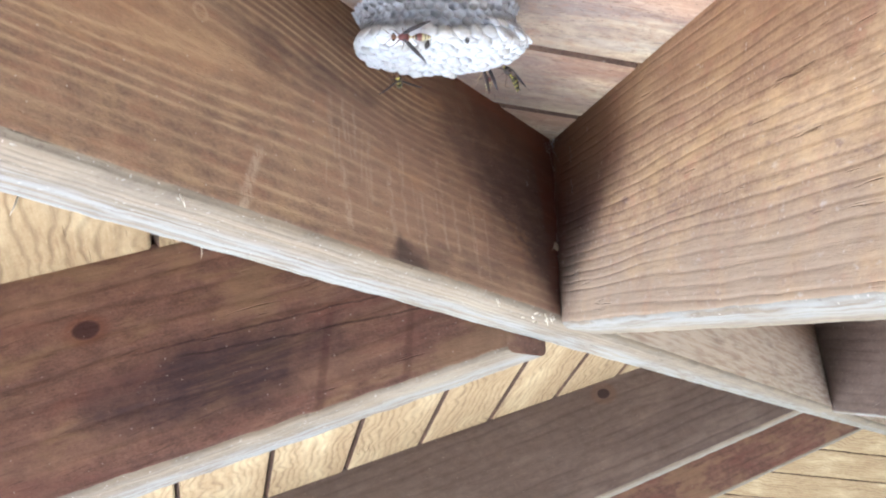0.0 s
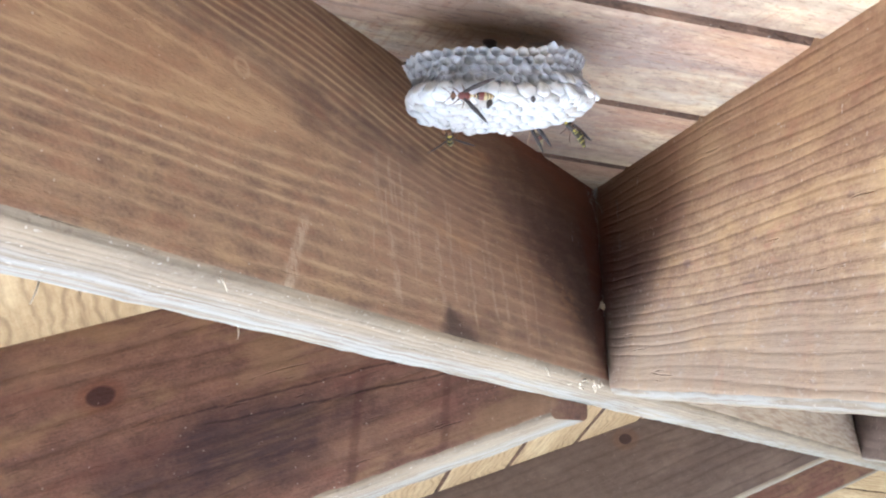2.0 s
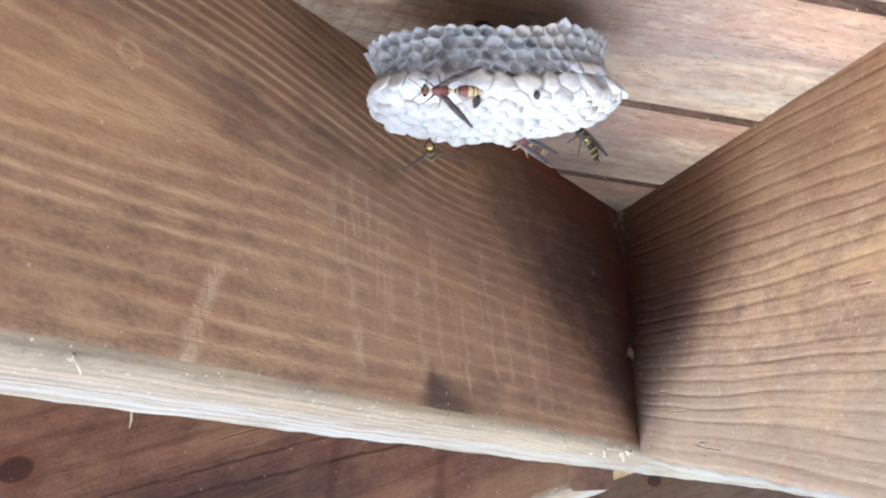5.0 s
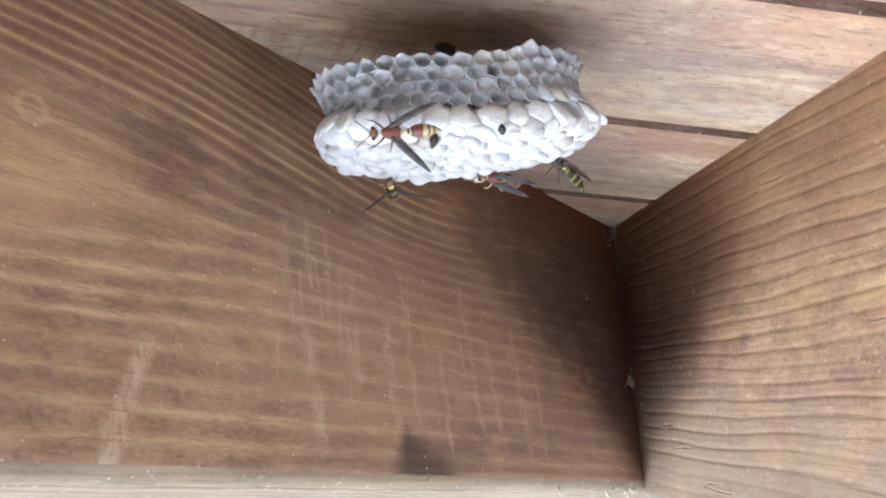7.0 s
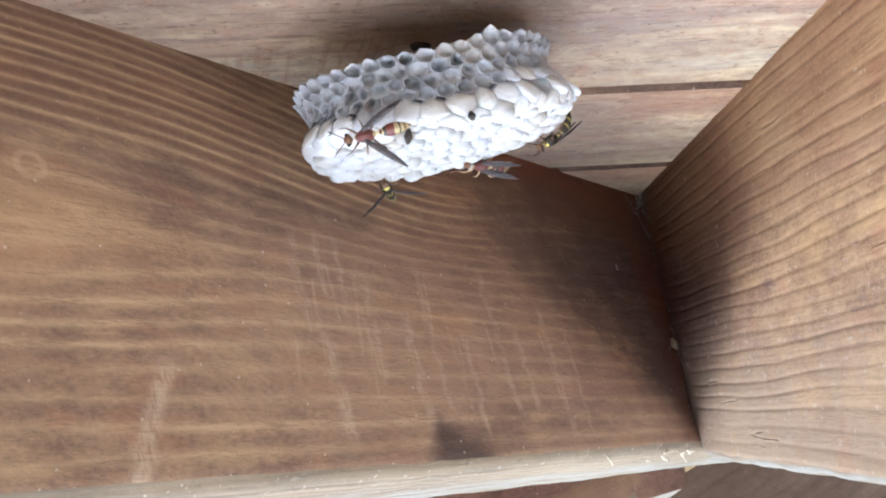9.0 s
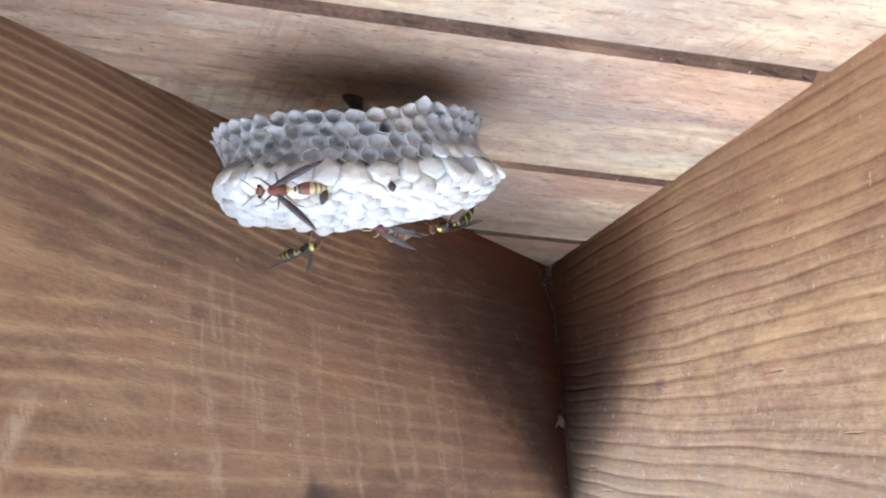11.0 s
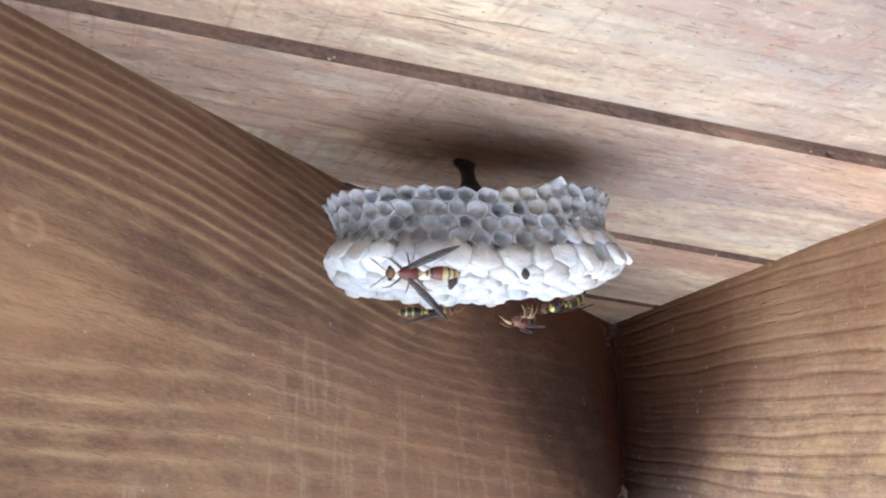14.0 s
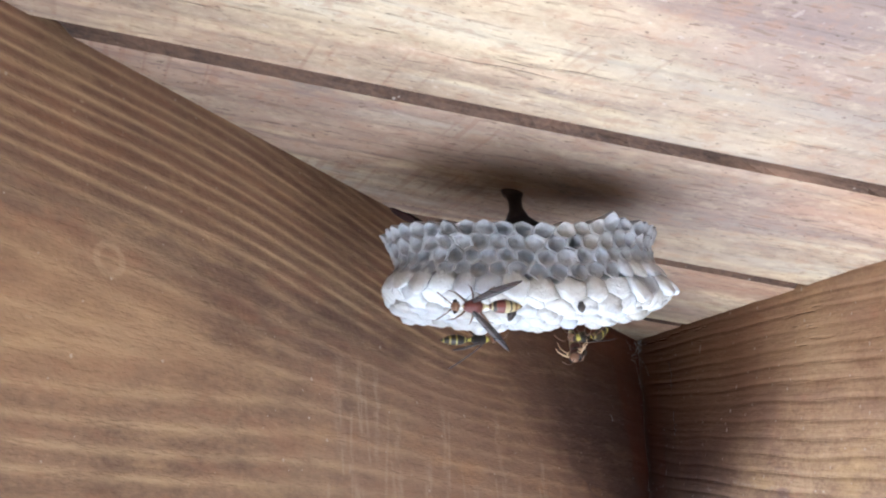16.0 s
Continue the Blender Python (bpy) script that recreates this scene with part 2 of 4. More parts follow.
def jack_marks(x, h, w, colour, wide, fine):
    wob = (grain(vec(x * 50.0, w, h * 50.0), 1.0, 3.0) - 0.5) * 1.2
    # shade of the joint painted as a reddish brown patch
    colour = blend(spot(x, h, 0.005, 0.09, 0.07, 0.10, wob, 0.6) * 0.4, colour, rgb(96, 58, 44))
    blot = grain(vec(x * 70.0, w * 60.0, h * 110.0), 1.0, 2.0).ramp(0.66, 0.78) * spot(x, h, -0.17, 0.065, 0.08, 0.03, wob, 0.8)
    colour = blend(blot * 0.8, colour, rgb(78, 52, 54))
    gold = grain(vec(x * 18.0 + 9.0, w, h * 46.0), 1.0, 5.0, 0.7)
    colour = blend(gold.ramp(0.50, 0.64) * 0.4, colour, rgb(198, 166, 120))
    colour = blend(gold.ramp(0.46, 0.34) * 0.45, colour, rgb(140, 112, 98))
    pink = grain(vec(x * 42.0 + 3.0, w, h * 66.0), 1.0, 4.0, 0.7)
    colour = blend(pink.ramp(0.54, 0.66) * 0.4, colour, rgb(162, 116, 94))
    bruise = grain(vec(x * 60.0 + 7.0, w, h * 190.0), 1.0, 3.0, 0.6).ramp(0.60, 0.70) * h.ramp(0.10, 0.06)
    colour = blend(bruise * 0.55, colour, rgb(104, 80, 82))
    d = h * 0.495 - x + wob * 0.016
    patchy = grain(vec(x * 40.0, w, h * 24.0), 1.0, 4.0, 0.7)
    # shadow of the hip painted on the face, widening upwards
    shade_band = (d - (h * 1.25 - 0.008).low(0.12)).ramp(0.048, -0.020)
    colour = blend(shade_band * (patchy.ramp(0.3, 0.6) * 0.15 + 0.82), colour, rgb(60, 39, 34))
    colour = blend((d - h * 0.08).ramp(0.020, 0.010) * (patchy.ramp(0.35, 0.6) * 0.4 + 0.2), colour, rgb(92, 48, 36))
    scuff = grain(vec(x * 130.0, w, h * 300.0), 1.0, 3.0, 0.7).ramp(0.58, 0.70) * h.ramp(0.085, 0.01)
    colour = blend(scuff * 0.7, colour, rgb(206, 200, 194))
    # bleached and greyed by weather along the lower edge, shade browned into the upper face
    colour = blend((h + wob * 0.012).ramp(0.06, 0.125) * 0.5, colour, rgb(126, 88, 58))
    grey = (h + wob * 0.014).ramp(0.075, 0.012) * (patchy.ramp(0.3, 0.6) * 0.4 + 0.45)
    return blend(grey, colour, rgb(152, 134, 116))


def red_marks(x, h, w, colour, wide, fine):
    wob = (grain(vec(x * 35.0, w, h * 45.0), 1.0, 4.0, 0.65) - 0.5) * 1.5
    hue = grain(vec(x * 8.0 + 2.0, w, h * 26.0), 1.0, 4.0, 0.65)
    colour = blend(hue.ramp(0.50, 0.62) * 0.45, colour, rgb(150, 122, 92))
    colour = blend(hue.ramp(0.47, 0.36) * 0.45, colour, rgb(116, 76, 68))
    dash = grain(vec(x * 34.0, w, h * 420.0 - x * 40.0), 1.0, 3.0, 0.6).ramp(0.58, 0.68) * grain(vec(x * 12.0, w, h * 30.0), 1.0, 2.0).ramp(0.42, 0.58)
    colour = blend(dash * 0.5, colour, rgb(58, 40, 36))
    colour = blend(spot(x, h, -0.203, 0.043, 0.068, 0.024, wob, 0.5) * (fine.ramp(0.3, 0.6) * 0.3 + 0.5), colour, rgb(54, 43, 48))
    for cx, lean in ((-0.142, 0.5), (-0.085, 0.5)):
        streak = ((x - (h - 0.035) * lean - cx + wob * 0.002) / 0.0032).abs().ramp(1.4, 0.3) * h.ramp(0.072, 0.055)
        colour = blend(streak * 0.4, colour, rgb(66, 36, 36))
    for cx, ch in ((-0.2683, 0.0951),):
        r = ((((x - cx) / 1.3) ** 2.0 + (h - ch) ** 2.0).sqrt()) + wob * 0.0016
        colour = blend(r.ramp(0.013, 0.007) * 0.45, colour, rgb(112, 68, 52))
        colour = blend(r.ramp(0.0070, 0.0050) * 0.9, colour, rgb(60, 36, 36))
    for ch, lean, a, b in ((0.066, -0.05, -0.26, -0.06), (0.054, -0.10, -0.24, -0.02)):
        split = (h - ch - (x + 0.15) * lean + wob * 0.003).abs().ramp(0.0012, 0.0002) * x.ramp(a, a + 0.03) * x.ramp(b, b - 0.03) * fine.ramp(0.3, 0.55)
        colour = blend(split * 0.7, colour, rgb(40, 26, 26))
    return colour


def grey_marks(x, h, w, colour, wide, fine):
    wob = (grain(vec(x * 35.0, w, h * 45.0), 1.0, 3.0) - 0.5) * 1.2
    r = ((((x - 0.3738) / 1.3) ** 2.0 + (h - 0.1258) ** 2.0).sqrt()) + wob * 0.001
    colour = blend(r.ramp(0.018, 0.012) * 0.4, colour, rgb(110, 80, 60))
    return blend(r.ramp(0.008, 0.0065), colour, rgb(62, 46, 42))


def edge_marks(x, h, w, colour, wide, fine):
    # the far half is bleached bluish white in broken streaks, the near half cream with flakes
    bleach = grain(vec(x * 14.0, w * 9.0, h * 320.0), 1.0, 4.0, 0.6)
    side = (h + (grain(vec(x * 12.0, w, 0.0), 1.0, 2.0) - 0.5) * 0.016).ramp(0.012, 0.022)
    colour = blend(side * bleach.ramp(0.40, 0.56) * 0.55, colour, rgb(150, 151, 148))
    colour = blend((side * -1.0 + 1.0) * bleach.ramp(0.44, 0.58) * 0.5, colour, rgb(146, 129, 107))
    flake = grain(vec(x * 240.0, w, h * 420.0), 1.0, 2.0, 0.6)
    colour = blend(flake.ramp(0.64, 0.72) * 0.4, colour, rgb(186, 180, 170))
    return blend(flake.ramp(0.38, 0.30) * 0.4, colour, rgb(96, 78, 66))


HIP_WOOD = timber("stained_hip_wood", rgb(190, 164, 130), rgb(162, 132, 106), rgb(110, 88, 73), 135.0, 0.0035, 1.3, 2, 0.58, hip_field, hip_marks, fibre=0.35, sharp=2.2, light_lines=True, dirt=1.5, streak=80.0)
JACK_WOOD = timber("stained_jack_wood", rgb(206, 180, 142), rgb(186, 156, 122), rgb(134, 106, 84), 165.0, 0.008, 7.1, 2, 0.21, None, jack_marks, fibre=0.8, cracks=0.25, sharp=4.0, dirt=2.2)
RED_WOOD = timber("red_brown_jack_wood", rgb(160, 128, 102), rgb(138, 104, 88), rgb(96, 70, 62), 60.0, 0.010, 4.2, 2, 0.4, None, red_marks, fibre=1.0, cracks=0.3, sharp=4.0, dirt=2.0)
GREY_WOOD = timber("grey_brown_jack_wood", rgb(142, 124, 110), rgb(122, 104, 92), rgb(86, 72, 64), 70.0, 0.010, 9.4, 2, 0.35, None, grey_marks, fibre=0.8, sharp=3.0, dirt=1.2)
BARE_EDGE = timber("bare_weathered_edge", rgb(158, 145, 126), rgb(142, 129, 111), rgb(106, 93, 80), 260.0, 0.003, 2.2, 1, 0.15, None, edge_marks, fibre=0.8, cracks=0.5, specks=0.3, sharp=3.0, dirt=1.0)
JOINT_WOOD = timber("dirty_joint_wood", rgb(150, 118, 96), rgb(118, 90, 72), rgb(62, 48, 40), 100.0, 0.006, 6.1, 1, 0.3, fibre=1.0, dirt=1.8)


def plank_marks(x, h, w, colour, wide, fine):
    broad = grain(vec(x * 3.2 + 2.0, w, h * 24.0), 1.0, 3.0, 0.6)
    colour = blend(broad.ramp(0.48, 0.60) * 0.6, colour, rgb(142, 120, 108))
    colour = blend(broad.ramp(0.46, 0.36) * 0.35, colour, rgb(222, 204, 166))
    m = grain(vec(x * 7.0, w, h * 42.0), 1.0, 4.0, 0.65)
    colour = blend(m.ramp(0.50, 0.64) * 0.5, colour, rgb(186, 158, 136))
    colour = blend(m.ramp(0.48, 0.34) * 0.5, colour, rgb(166, 160, 148))
    stain = grain(vec(x * 15.0 + 5.0, w, h * 52.0), 1.0, 5.0, 0.7)
    colour = blend(stain.ramp(0.52, 0.70) * 0.5, colour, rgb(136, 112, 92))
    colour = blend(stain.ramp(0.50, 0.32) * 0.45, colour, rgb(218, 198, 158))
    cloud = grain(vec(x * 60.0, w, h * 120.0), 1.0, 5.0, 0.75)
    colour = blend(cloud.ramp(0.55, 0.70) * 0.5, colour, rgb(118, 98, 84))
    soot = grain(vec(x * 20.0 + 2.0, w, h * 26.0), 1.0, 3.0).ramp(0.60, 0.70) * cloud.ramp(0.42, 0.55)
    colour = blend(soot * 0.7, colour, rgb(112, 102, 96))
    streak = grain(vec(x * 5.0 + 6.0, w, h * 150.0), 1.0, 4.0, 0.65)
    colour = blend(streak.ramp(0.54, 0.66) * broad.ramp(0.40, 0.55) * 0.6, colour, rgb(124, 106, 100))
    # saw marks across the board, short checks along it and dirty edges
    patch = grain(vec(x * 11.0 + 1.0, w, h * 14.0), 1.0, 2.0).ramp(0.48, 0.58)
    saw = grain(vec(x * 480.0 + h * 90.0, w, h * 12.0), 1.0, 1.0).ramp(0.60, 0.68) * patch * grain(vec(x * 90.0, w, h * 110.0), 1.0, 1.0).ramp(0.36, 0.50)
    colour = blend(saw * 0.4, colour, rgb(130, 96, 80))
    wob = (grain(vec(x * 45.0, w, h * 60.0), 1.0, 3.0) - 0.5) * 1.4
    colour = blend(spot(x, h, -0.075, 0.05, 0.05, 0.045, wob, 0.7) * 0.5, colour, rgb(118, 106, 104))
    colour = blend(spot(x, h, -0.012, 0.0, 0.035, 0.03, wob, 0.6) * 0.35, colour, rgb(182, 132, 98))
    check = grain(vec(x * 110.0, w, h * 700.0), 1.0, 1.0).ramp(0.62, 0.68)
    colour = blend(check * 0.42, colour, rgb(96, 74, 60))
    fleck = grain(vec(x * 130.0, w, h * 170.0), 1.0, 4.0, 0.7)
    colour = blend(fleck.ramp(0.52, 0.64) * 0.4, colour, rgb(150, 116, 94))
    colour = blend(fleck.ramp(0.46, 0.32) * 0.15, colour, rgb(222, 204, 172))
    pits = grain(vec(x * 420.0, w, h * 640.0), 1.0, 2.0, 0.6).ramp(0.64, 0.71)
    return blend(pits * 0.6, colour, rgb(84, 66, 54))


PLANK_WOOD = timber("pale_deck_plank", rgb(220, 202, 172), rgb(192, 172, 146), rgb(130, 110, 94), 95.0, 0.012, 3.7, 1, 0.2, None, plank_marks, True, fibre=0.45, cracks=0.35, specks=0.12, ring_scale=3.0, sharp=3.0, dirt=1.2, streak=60.0)
FAR_PLANK_WOOD = timber("yellow_deck_plank", rgb(214, 195, 156), rgb(195, 172, 132), rgb(140, 113, 82), 110.0, 0.022, 5.9, 1, 0.7, None, None, True, fibre=0.7, cracks=0.3, specks=0.1, ring_scale=16.0, sharp=2.5)


def plain(name, a, b, scale, rough=0.8, depth=0.001, specular=0.3, subsurface=0.0, vary=0.0, tint=(1, 1, 1)):
    m, tree, (x, y, z) = material(name)
    v = vec(x, y, z)
    n = grain(v, scale, 4.0, 0.6)
    f = grain(v, scale * 6.0, 3.0, 0.6)
    colour = blend((n * 0.7 + f * 0.5 - 0.1).clip(), a, b)
    if vary:
        node = tree.nodes.new("ShaderNodeObjectInfo")
        chance = Num(tree, node.outputs["Random"])
        colour = blend(chance * vary, colour, tuple(c * t for c, t in zip(a, tint)))
        colour = blend((chance * 7.31).op("FRACT") * vary, colour, tuple(c * t for c, t in zip(b, (0.93, 0.97, 1.03))))
    finish(tree, colour, rough, n * 0.6 + f * 0.4, depth, specular, 0.0, subsurface)
    return m


CONCRETE = plain("pale_concrete", (0.44, 0.44, 0.45), (0.58, 0.58, 0.59), 3.0, 0.9, 0.002)
LAWN = plain("dull_lawn", (0.045, 0.05, 0.022), (0.085, 0.085, 0.045), 30.0, 0.95, 0.01, 0.1)
BLOCK_WALL = plain("brown_wall", (0.13, 0.11, 0.095), (0.20, 0.17, 0.15), 6.0, 0.85, 0.002)
SHINGLE = plain("roof_felt", (0.05, 0.05, 0.05), (0.09, 0.085, 0.08), 40.0, 0.9)
POST_WOOD = timber("post_wood", rgb(150, 112, 78), rgb(128, 92, 64), rgb(92, 62, 46), 120.0, 0.006, 8.0, 1)
PAPER = plain("grey_nest_paper", (0.30, 0.295, 0.30), (0.56, 0.555, 0.565), 520.0, 0.85, 0.0009, 0.15, vary=0.6, tint=(1.0, 0.96, 0.92))
PAPER_WARM = plain("brown_grey_nest_paper", (0.29, 0.275, 0.26), (0.47, 0.445, 0.42), 420.0, 0.85, 0.0003, 0.2)
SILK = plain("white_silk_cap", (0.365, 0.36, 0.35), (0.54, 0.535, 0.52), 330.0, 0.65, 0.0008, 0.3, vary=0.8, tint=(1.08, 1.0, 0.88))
# paler copy of the silk, brightening the comb's side by colour
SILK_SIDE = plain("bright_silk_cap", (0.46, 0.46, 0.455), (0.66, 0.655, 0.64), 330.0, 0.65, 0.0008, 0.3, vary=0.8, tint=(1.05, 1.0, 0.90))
SILK_GREY = plain("greyish_silk_cap", (0.34, 0.35, 0.38), (0.54, 0.55, 0.58), 330.0, 0.75, 0.0006, 0.3)
DARK_PULP = plain("dark_nest_back", (0.025, 0.02, 0.018), (0.06, 0.045, 0.04), 300.0, 0.55, 0.0004, 0.4)

# ---- building helpers ----
UP = 0.30                       # the fitted plan lies this much lower
ROOF, PITCH = 2.1817 + UP, 0.456  # near slope: z = ROOF + PITCH * y
SIDE_ROOF, SIDE_PITCH = 2.187 + UP, 0.470  # side slope: z = SIDE_ROOF + SIDE_PITCH * x
EAVE, APEX = -0.75, 1.45
THICK = 0.038
MITRE = 0.0269                  # the hip's centre line is y = x + MITRE


def mesh_of(name, bm, *mats):
    data = bpy.data.meshes.new(name)
    bm.to_mesh(data)
    bm.free()
    for m in mats:
        data.materials.append(m)
    return data


def part(name, bm, mat, parent, label=""):
    ob = new(name, bm if isinstance(bm, bpy.types.Mesh) else mesh_of(name, bm, mat))
    ob.parent = parent
    return tagged(ob, label)


def smooth(data, angle=40):
    data.polygons.foreach_set("use_smooth", [True] * len(data.polygons))
    data.set_sharp_from_angle(angle=radians(angle))


def frame_axes(origin, along, side):
    """A pose with local x along and y close to side."""
    x = Vector(along).normalized()
    z = x.cross(Vector(side)).normalized()
    y = z.cross(x)
    m = Matrix((x, y, z)).transposed().to_4x4()
    m.translation = origin
    return m


def rafter(name, at, x0, x1, skew, bottom, top, wood, edge=BARE_EDGE, radius=0.004, steps=90, ragged=0.0008, seed=0.0, plumb=0.0):
    """A board on edge. at: its frame; x0, x1: ends at y = 0; skew: shift of x with y; bottom, top: local z by x; plumb: shift of x with z."""
    ring, n = [], 4
    for cy, cz, a0 in ((radius, 1, 90), (radius, 0, 180), (THICK - radius, 0, 270), (THICK - radius, 1, 0)):
        for k in range(n + 1):
            a = radians(a0 + 90 * k / n)
            ring.append((cy + radius * math.cos(a), cz, radius * math.sin(a)))
    bm = bmesh.new()
    rows = []
    for i in range(steps + 1):
        s = x0 + (x1 - x0) * i / steps
        row = []
        for y, cz, dz in ring:
            x = s + skew * y
            z = (top(x) if cz else bottom(x) + radius) + dz  # the upper rounding is let into the deck
            if not cz:
                z += ragged * (noise.noise((x * 60, y * 40, seed)) + 0.6 * noise.noise((x * 190, y * 90, seed + 3)))
                y += ragged * 0.6 * noise.noise((x * 70, z * 50, seed + 9))
            row.append(bm.verts.new((x + plumb * z, y, z)))
        rows.append(row)
    m = len(ring)
    for a, b in zip(rows, rows[1:]):
        for k in range(m):
            bm.faces.new((a[k], a[(k + 1) % m], b[(k + 1) % m], b[k]))
    bm.faces.new(rows[0])
    bm.faces.new(reversed(rows[-1]))
    bmesh.ops.recalc_face_normals(bm, faces=bm.faces)
    for f in bm.faces:
        f.normal_update()
        f.material_index = 1 if f.normal.z < -0.3 and abs(f.normal.x) < 0.5 else 0
    data = mesh_of(name, bm, wood, edge)
    smooth(data, 50)
    ob = new(name, data)
    ob.matrix_world = at
    return ob


# ---- ground and posts ----
# unseen ground, kept dark so that little light bounces off it
bm = bmesh.new()
bmesh.ops.create_grid(bm, x_segments=2, y_segments=2, size=400)
lawn = tagged(new("ground", mesh_of("ground", bm, LAWN)), "unseen dull green-brown lawn, kept dark to limit bounced light", "ground", kind="structure")
lawn.location.z = -0.06
# unseen pale slab, added to bounce sunlight up at the rafters
bm = bmesh.new()
bmesh.ops.create_cube(bm, size=1)
bmesh.ops.scale(bm, vec=(8.4, 5.4, 0.12), verts=bm.verts)
bmesh.ops.bevel(bm, geom=bm.edges, offset=0.01, segments=2, affect="EDGES")
slab = tagged(new("floor", mesh_of("floor", bm, CONCRETE)), "unseen pale concrete slab added to bounce sunlight upwards", "floor", kind="structure")
slab.location = (-0.4, 1.0, -0.06)

# unseen walls, added to block light from south and west
bm = bmesh.new()
bmesh.ops.create_cube(bm, size=1)
bmesh.ops.scale(bm, vec=(14, 0.2, 2.66), verts=bm.verts)
south_block = tagged(new("wall_south", mesh_of("wall_south", bm, BLOCK_WALL)), "unseen brown wall added to block light from the south", "wall", kind="structure")
south_block.location = (1.0, -3.0, 1.27)
bm = bmesh.new()
bmesh.ops.create_cube(bm, size=1)
bmesh.ops.scale(bm, vec=(0.1, 14, 2.26), verts=bm.verts)
west_block = tagged(new("wall_west", mesh_of("wall_west", bm, BLOCK_WALL)), "unseen brown wall added to block low light from the west", "wall", kind="structure")
west_block.location = (-6.5, 4.0, 1.07)

# ---- roof frame ----
hip_at = frame_axes((0, 0, 2.036 + UP), (1, 1, 0.435), (-1, 1, 0))
hip_len = math.sqrt(2 + 0.435 ** 2)


def line_in(at, a, b):
    """Local z by local x of the line through two world points."""
    inv = at.inverted()
    p, q = inv @ Vector(a), inv @ Vector(b)
    return lambda x: p.z + (q.z - p.z) * (x - p.x) / (q.x - p.x)


hip_top = line_in(hip_at, (-0.5, -0.5, ROOF - 0.5 * PITCH), (1, 1, ROOF + PITCH))
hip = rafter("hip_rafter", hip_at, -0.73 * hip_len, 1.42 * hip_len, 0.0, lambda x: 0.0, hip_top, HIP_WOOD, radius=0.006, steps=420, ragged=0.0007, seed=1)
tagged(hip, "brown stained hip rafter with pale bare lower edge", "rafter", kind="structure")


def near_jack(x, wood, label, seed):
    at = frame_axes((x + THICK, x, 2.031 + UP + 0.435 * x), (0, 1, 0.495), (-1, 0, 0))
    top = line_in(at, (x, EAVE, ROOF + PITCH * EAVE), (x, x, ROOF + PITCH * x))
    inv = at.inverted()
    start, end = (inv @ Vector((x, EAVE, at.translation.z + 0.495 * (EAVE - x)))).x, 0.0
    k = math.sqrt(1 + 0.495 ** 2)
    # the cheek cut follows the hip's face
    ob = rafter("jack_rafter", at, start, THICK * k - 0.001, -k, lambda v: 0.0, top, wood, radius=0.005, steps=160, seed=seed, plumb=0.495)
    return tagged(ob, label, "rafter", "jack rafters on the hip", kind="structure")


def side_jack(y, wood, label, seed):
    x_face = y - 2 * MITRE
    base = 2.038 + UP + 0.49 * 0.0 if y < 0.3 else 2.0187 + UP
    slope = 0.49 if y < 0.3 else 0.50
    at = frame_axes((0, y, base), (1, 0, slope), (0, 1, 0))
    top = line_in(at, (EAVE, y, SIDE_ROOF + SIDE_PITCH * EAVE), (y, y, SIDE_ROOF + SIDE_PITCH * y))
    k = math.sqrt(1 + slope ** 2)
    ob = rafter("jack_rafter", at, EAVE * k, (x_face - 0.001) * k, k, lambda v: 0.0, top, wood, radius=0.005, steps=160, seed=seed, plumb=slope)
    return tagged(ob, label, "rafter", "jack rafters on the hip", kind="structure")


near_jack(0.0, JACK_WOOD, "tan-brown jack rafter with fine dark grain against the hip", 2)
near_jack(0.61, GREY_WOOD, "shaded grey-brown jack rafter farther up the hip", 3)
near_jack(1.22, GREY_WOOD, "shaded grey-brown jack rafter farther up the hip", 4)
side_jack(0.0269, RED_WOOD, "dark red-brown jack rafter with a knot and blotch", 5)
side_jack(0.6366, GREY_WOOD, "grey-brown jack rafter with a round knot", 6)
side_jack(1.2466, RED_WOOD, "dark red-brown jack rafter near the shelter's middle", 7)

# ---- roof cover and posts ----
far_edge = 2 * APEX - EAVE
bm = bmesh.new()
low = [bm.verts.new((x, y, 1.87 + UP)) for x, y in ((EAVE, EAVE), (far_edge, EAVE), (far_edge, far_edge), (EAVE, far_edge))]
high = [bm.verts.new((v.co.x, v.co.y, v.co.z + 0.03)) for v in low]
tip, tip_high = bm.verts.new((APEX, APEX + 0.01, 2.913 + UP)), bm.verts.new((APEX, APEX + 0.01, 2.943 + UP))
for i in range(4):
    j = (i + 1) % 4
    bm.faces.new((low[j], low[i], tip))
    bm.faces.new((high[i], high[j], tip_high))
    bm.faces.new((low[i], low[j], high[j], high[i]))
for f in bm.faces:
    f.normal_update()
    f.material_index = 1 if tip in f.verts else 0
roof = tagged(new("roof", mesh_of("roof", bm, SHINGLE, FAR_PLANK_WOOD)), "hipped roof with pale plank deck seen from below", "roof", kind="structure")

bm = bmesh.new()
bmesh.ops.create_cube(bm, size=1)
bmesh.ops.scale(bm, vec=(0.09, 0.09, 2.05), verts=bm.verts)
bmesh.ops.bevel(bm, geom=bm.edges, offset=0.006, segments=2, affect="EDGES")
post_data = mesh_of("post", bm, POST_WOOD)
for x, y in ((-0.6, -0.6), (3.5, -0.6), (3.5, 3.5), (-0.6, 3.5)):
    ob = new("post", post_data)
    ob.location = (x, y, 1.025)
    tagged(ob, "square timber post holding up the roof corner", "post", "roof posts", kind="structure")

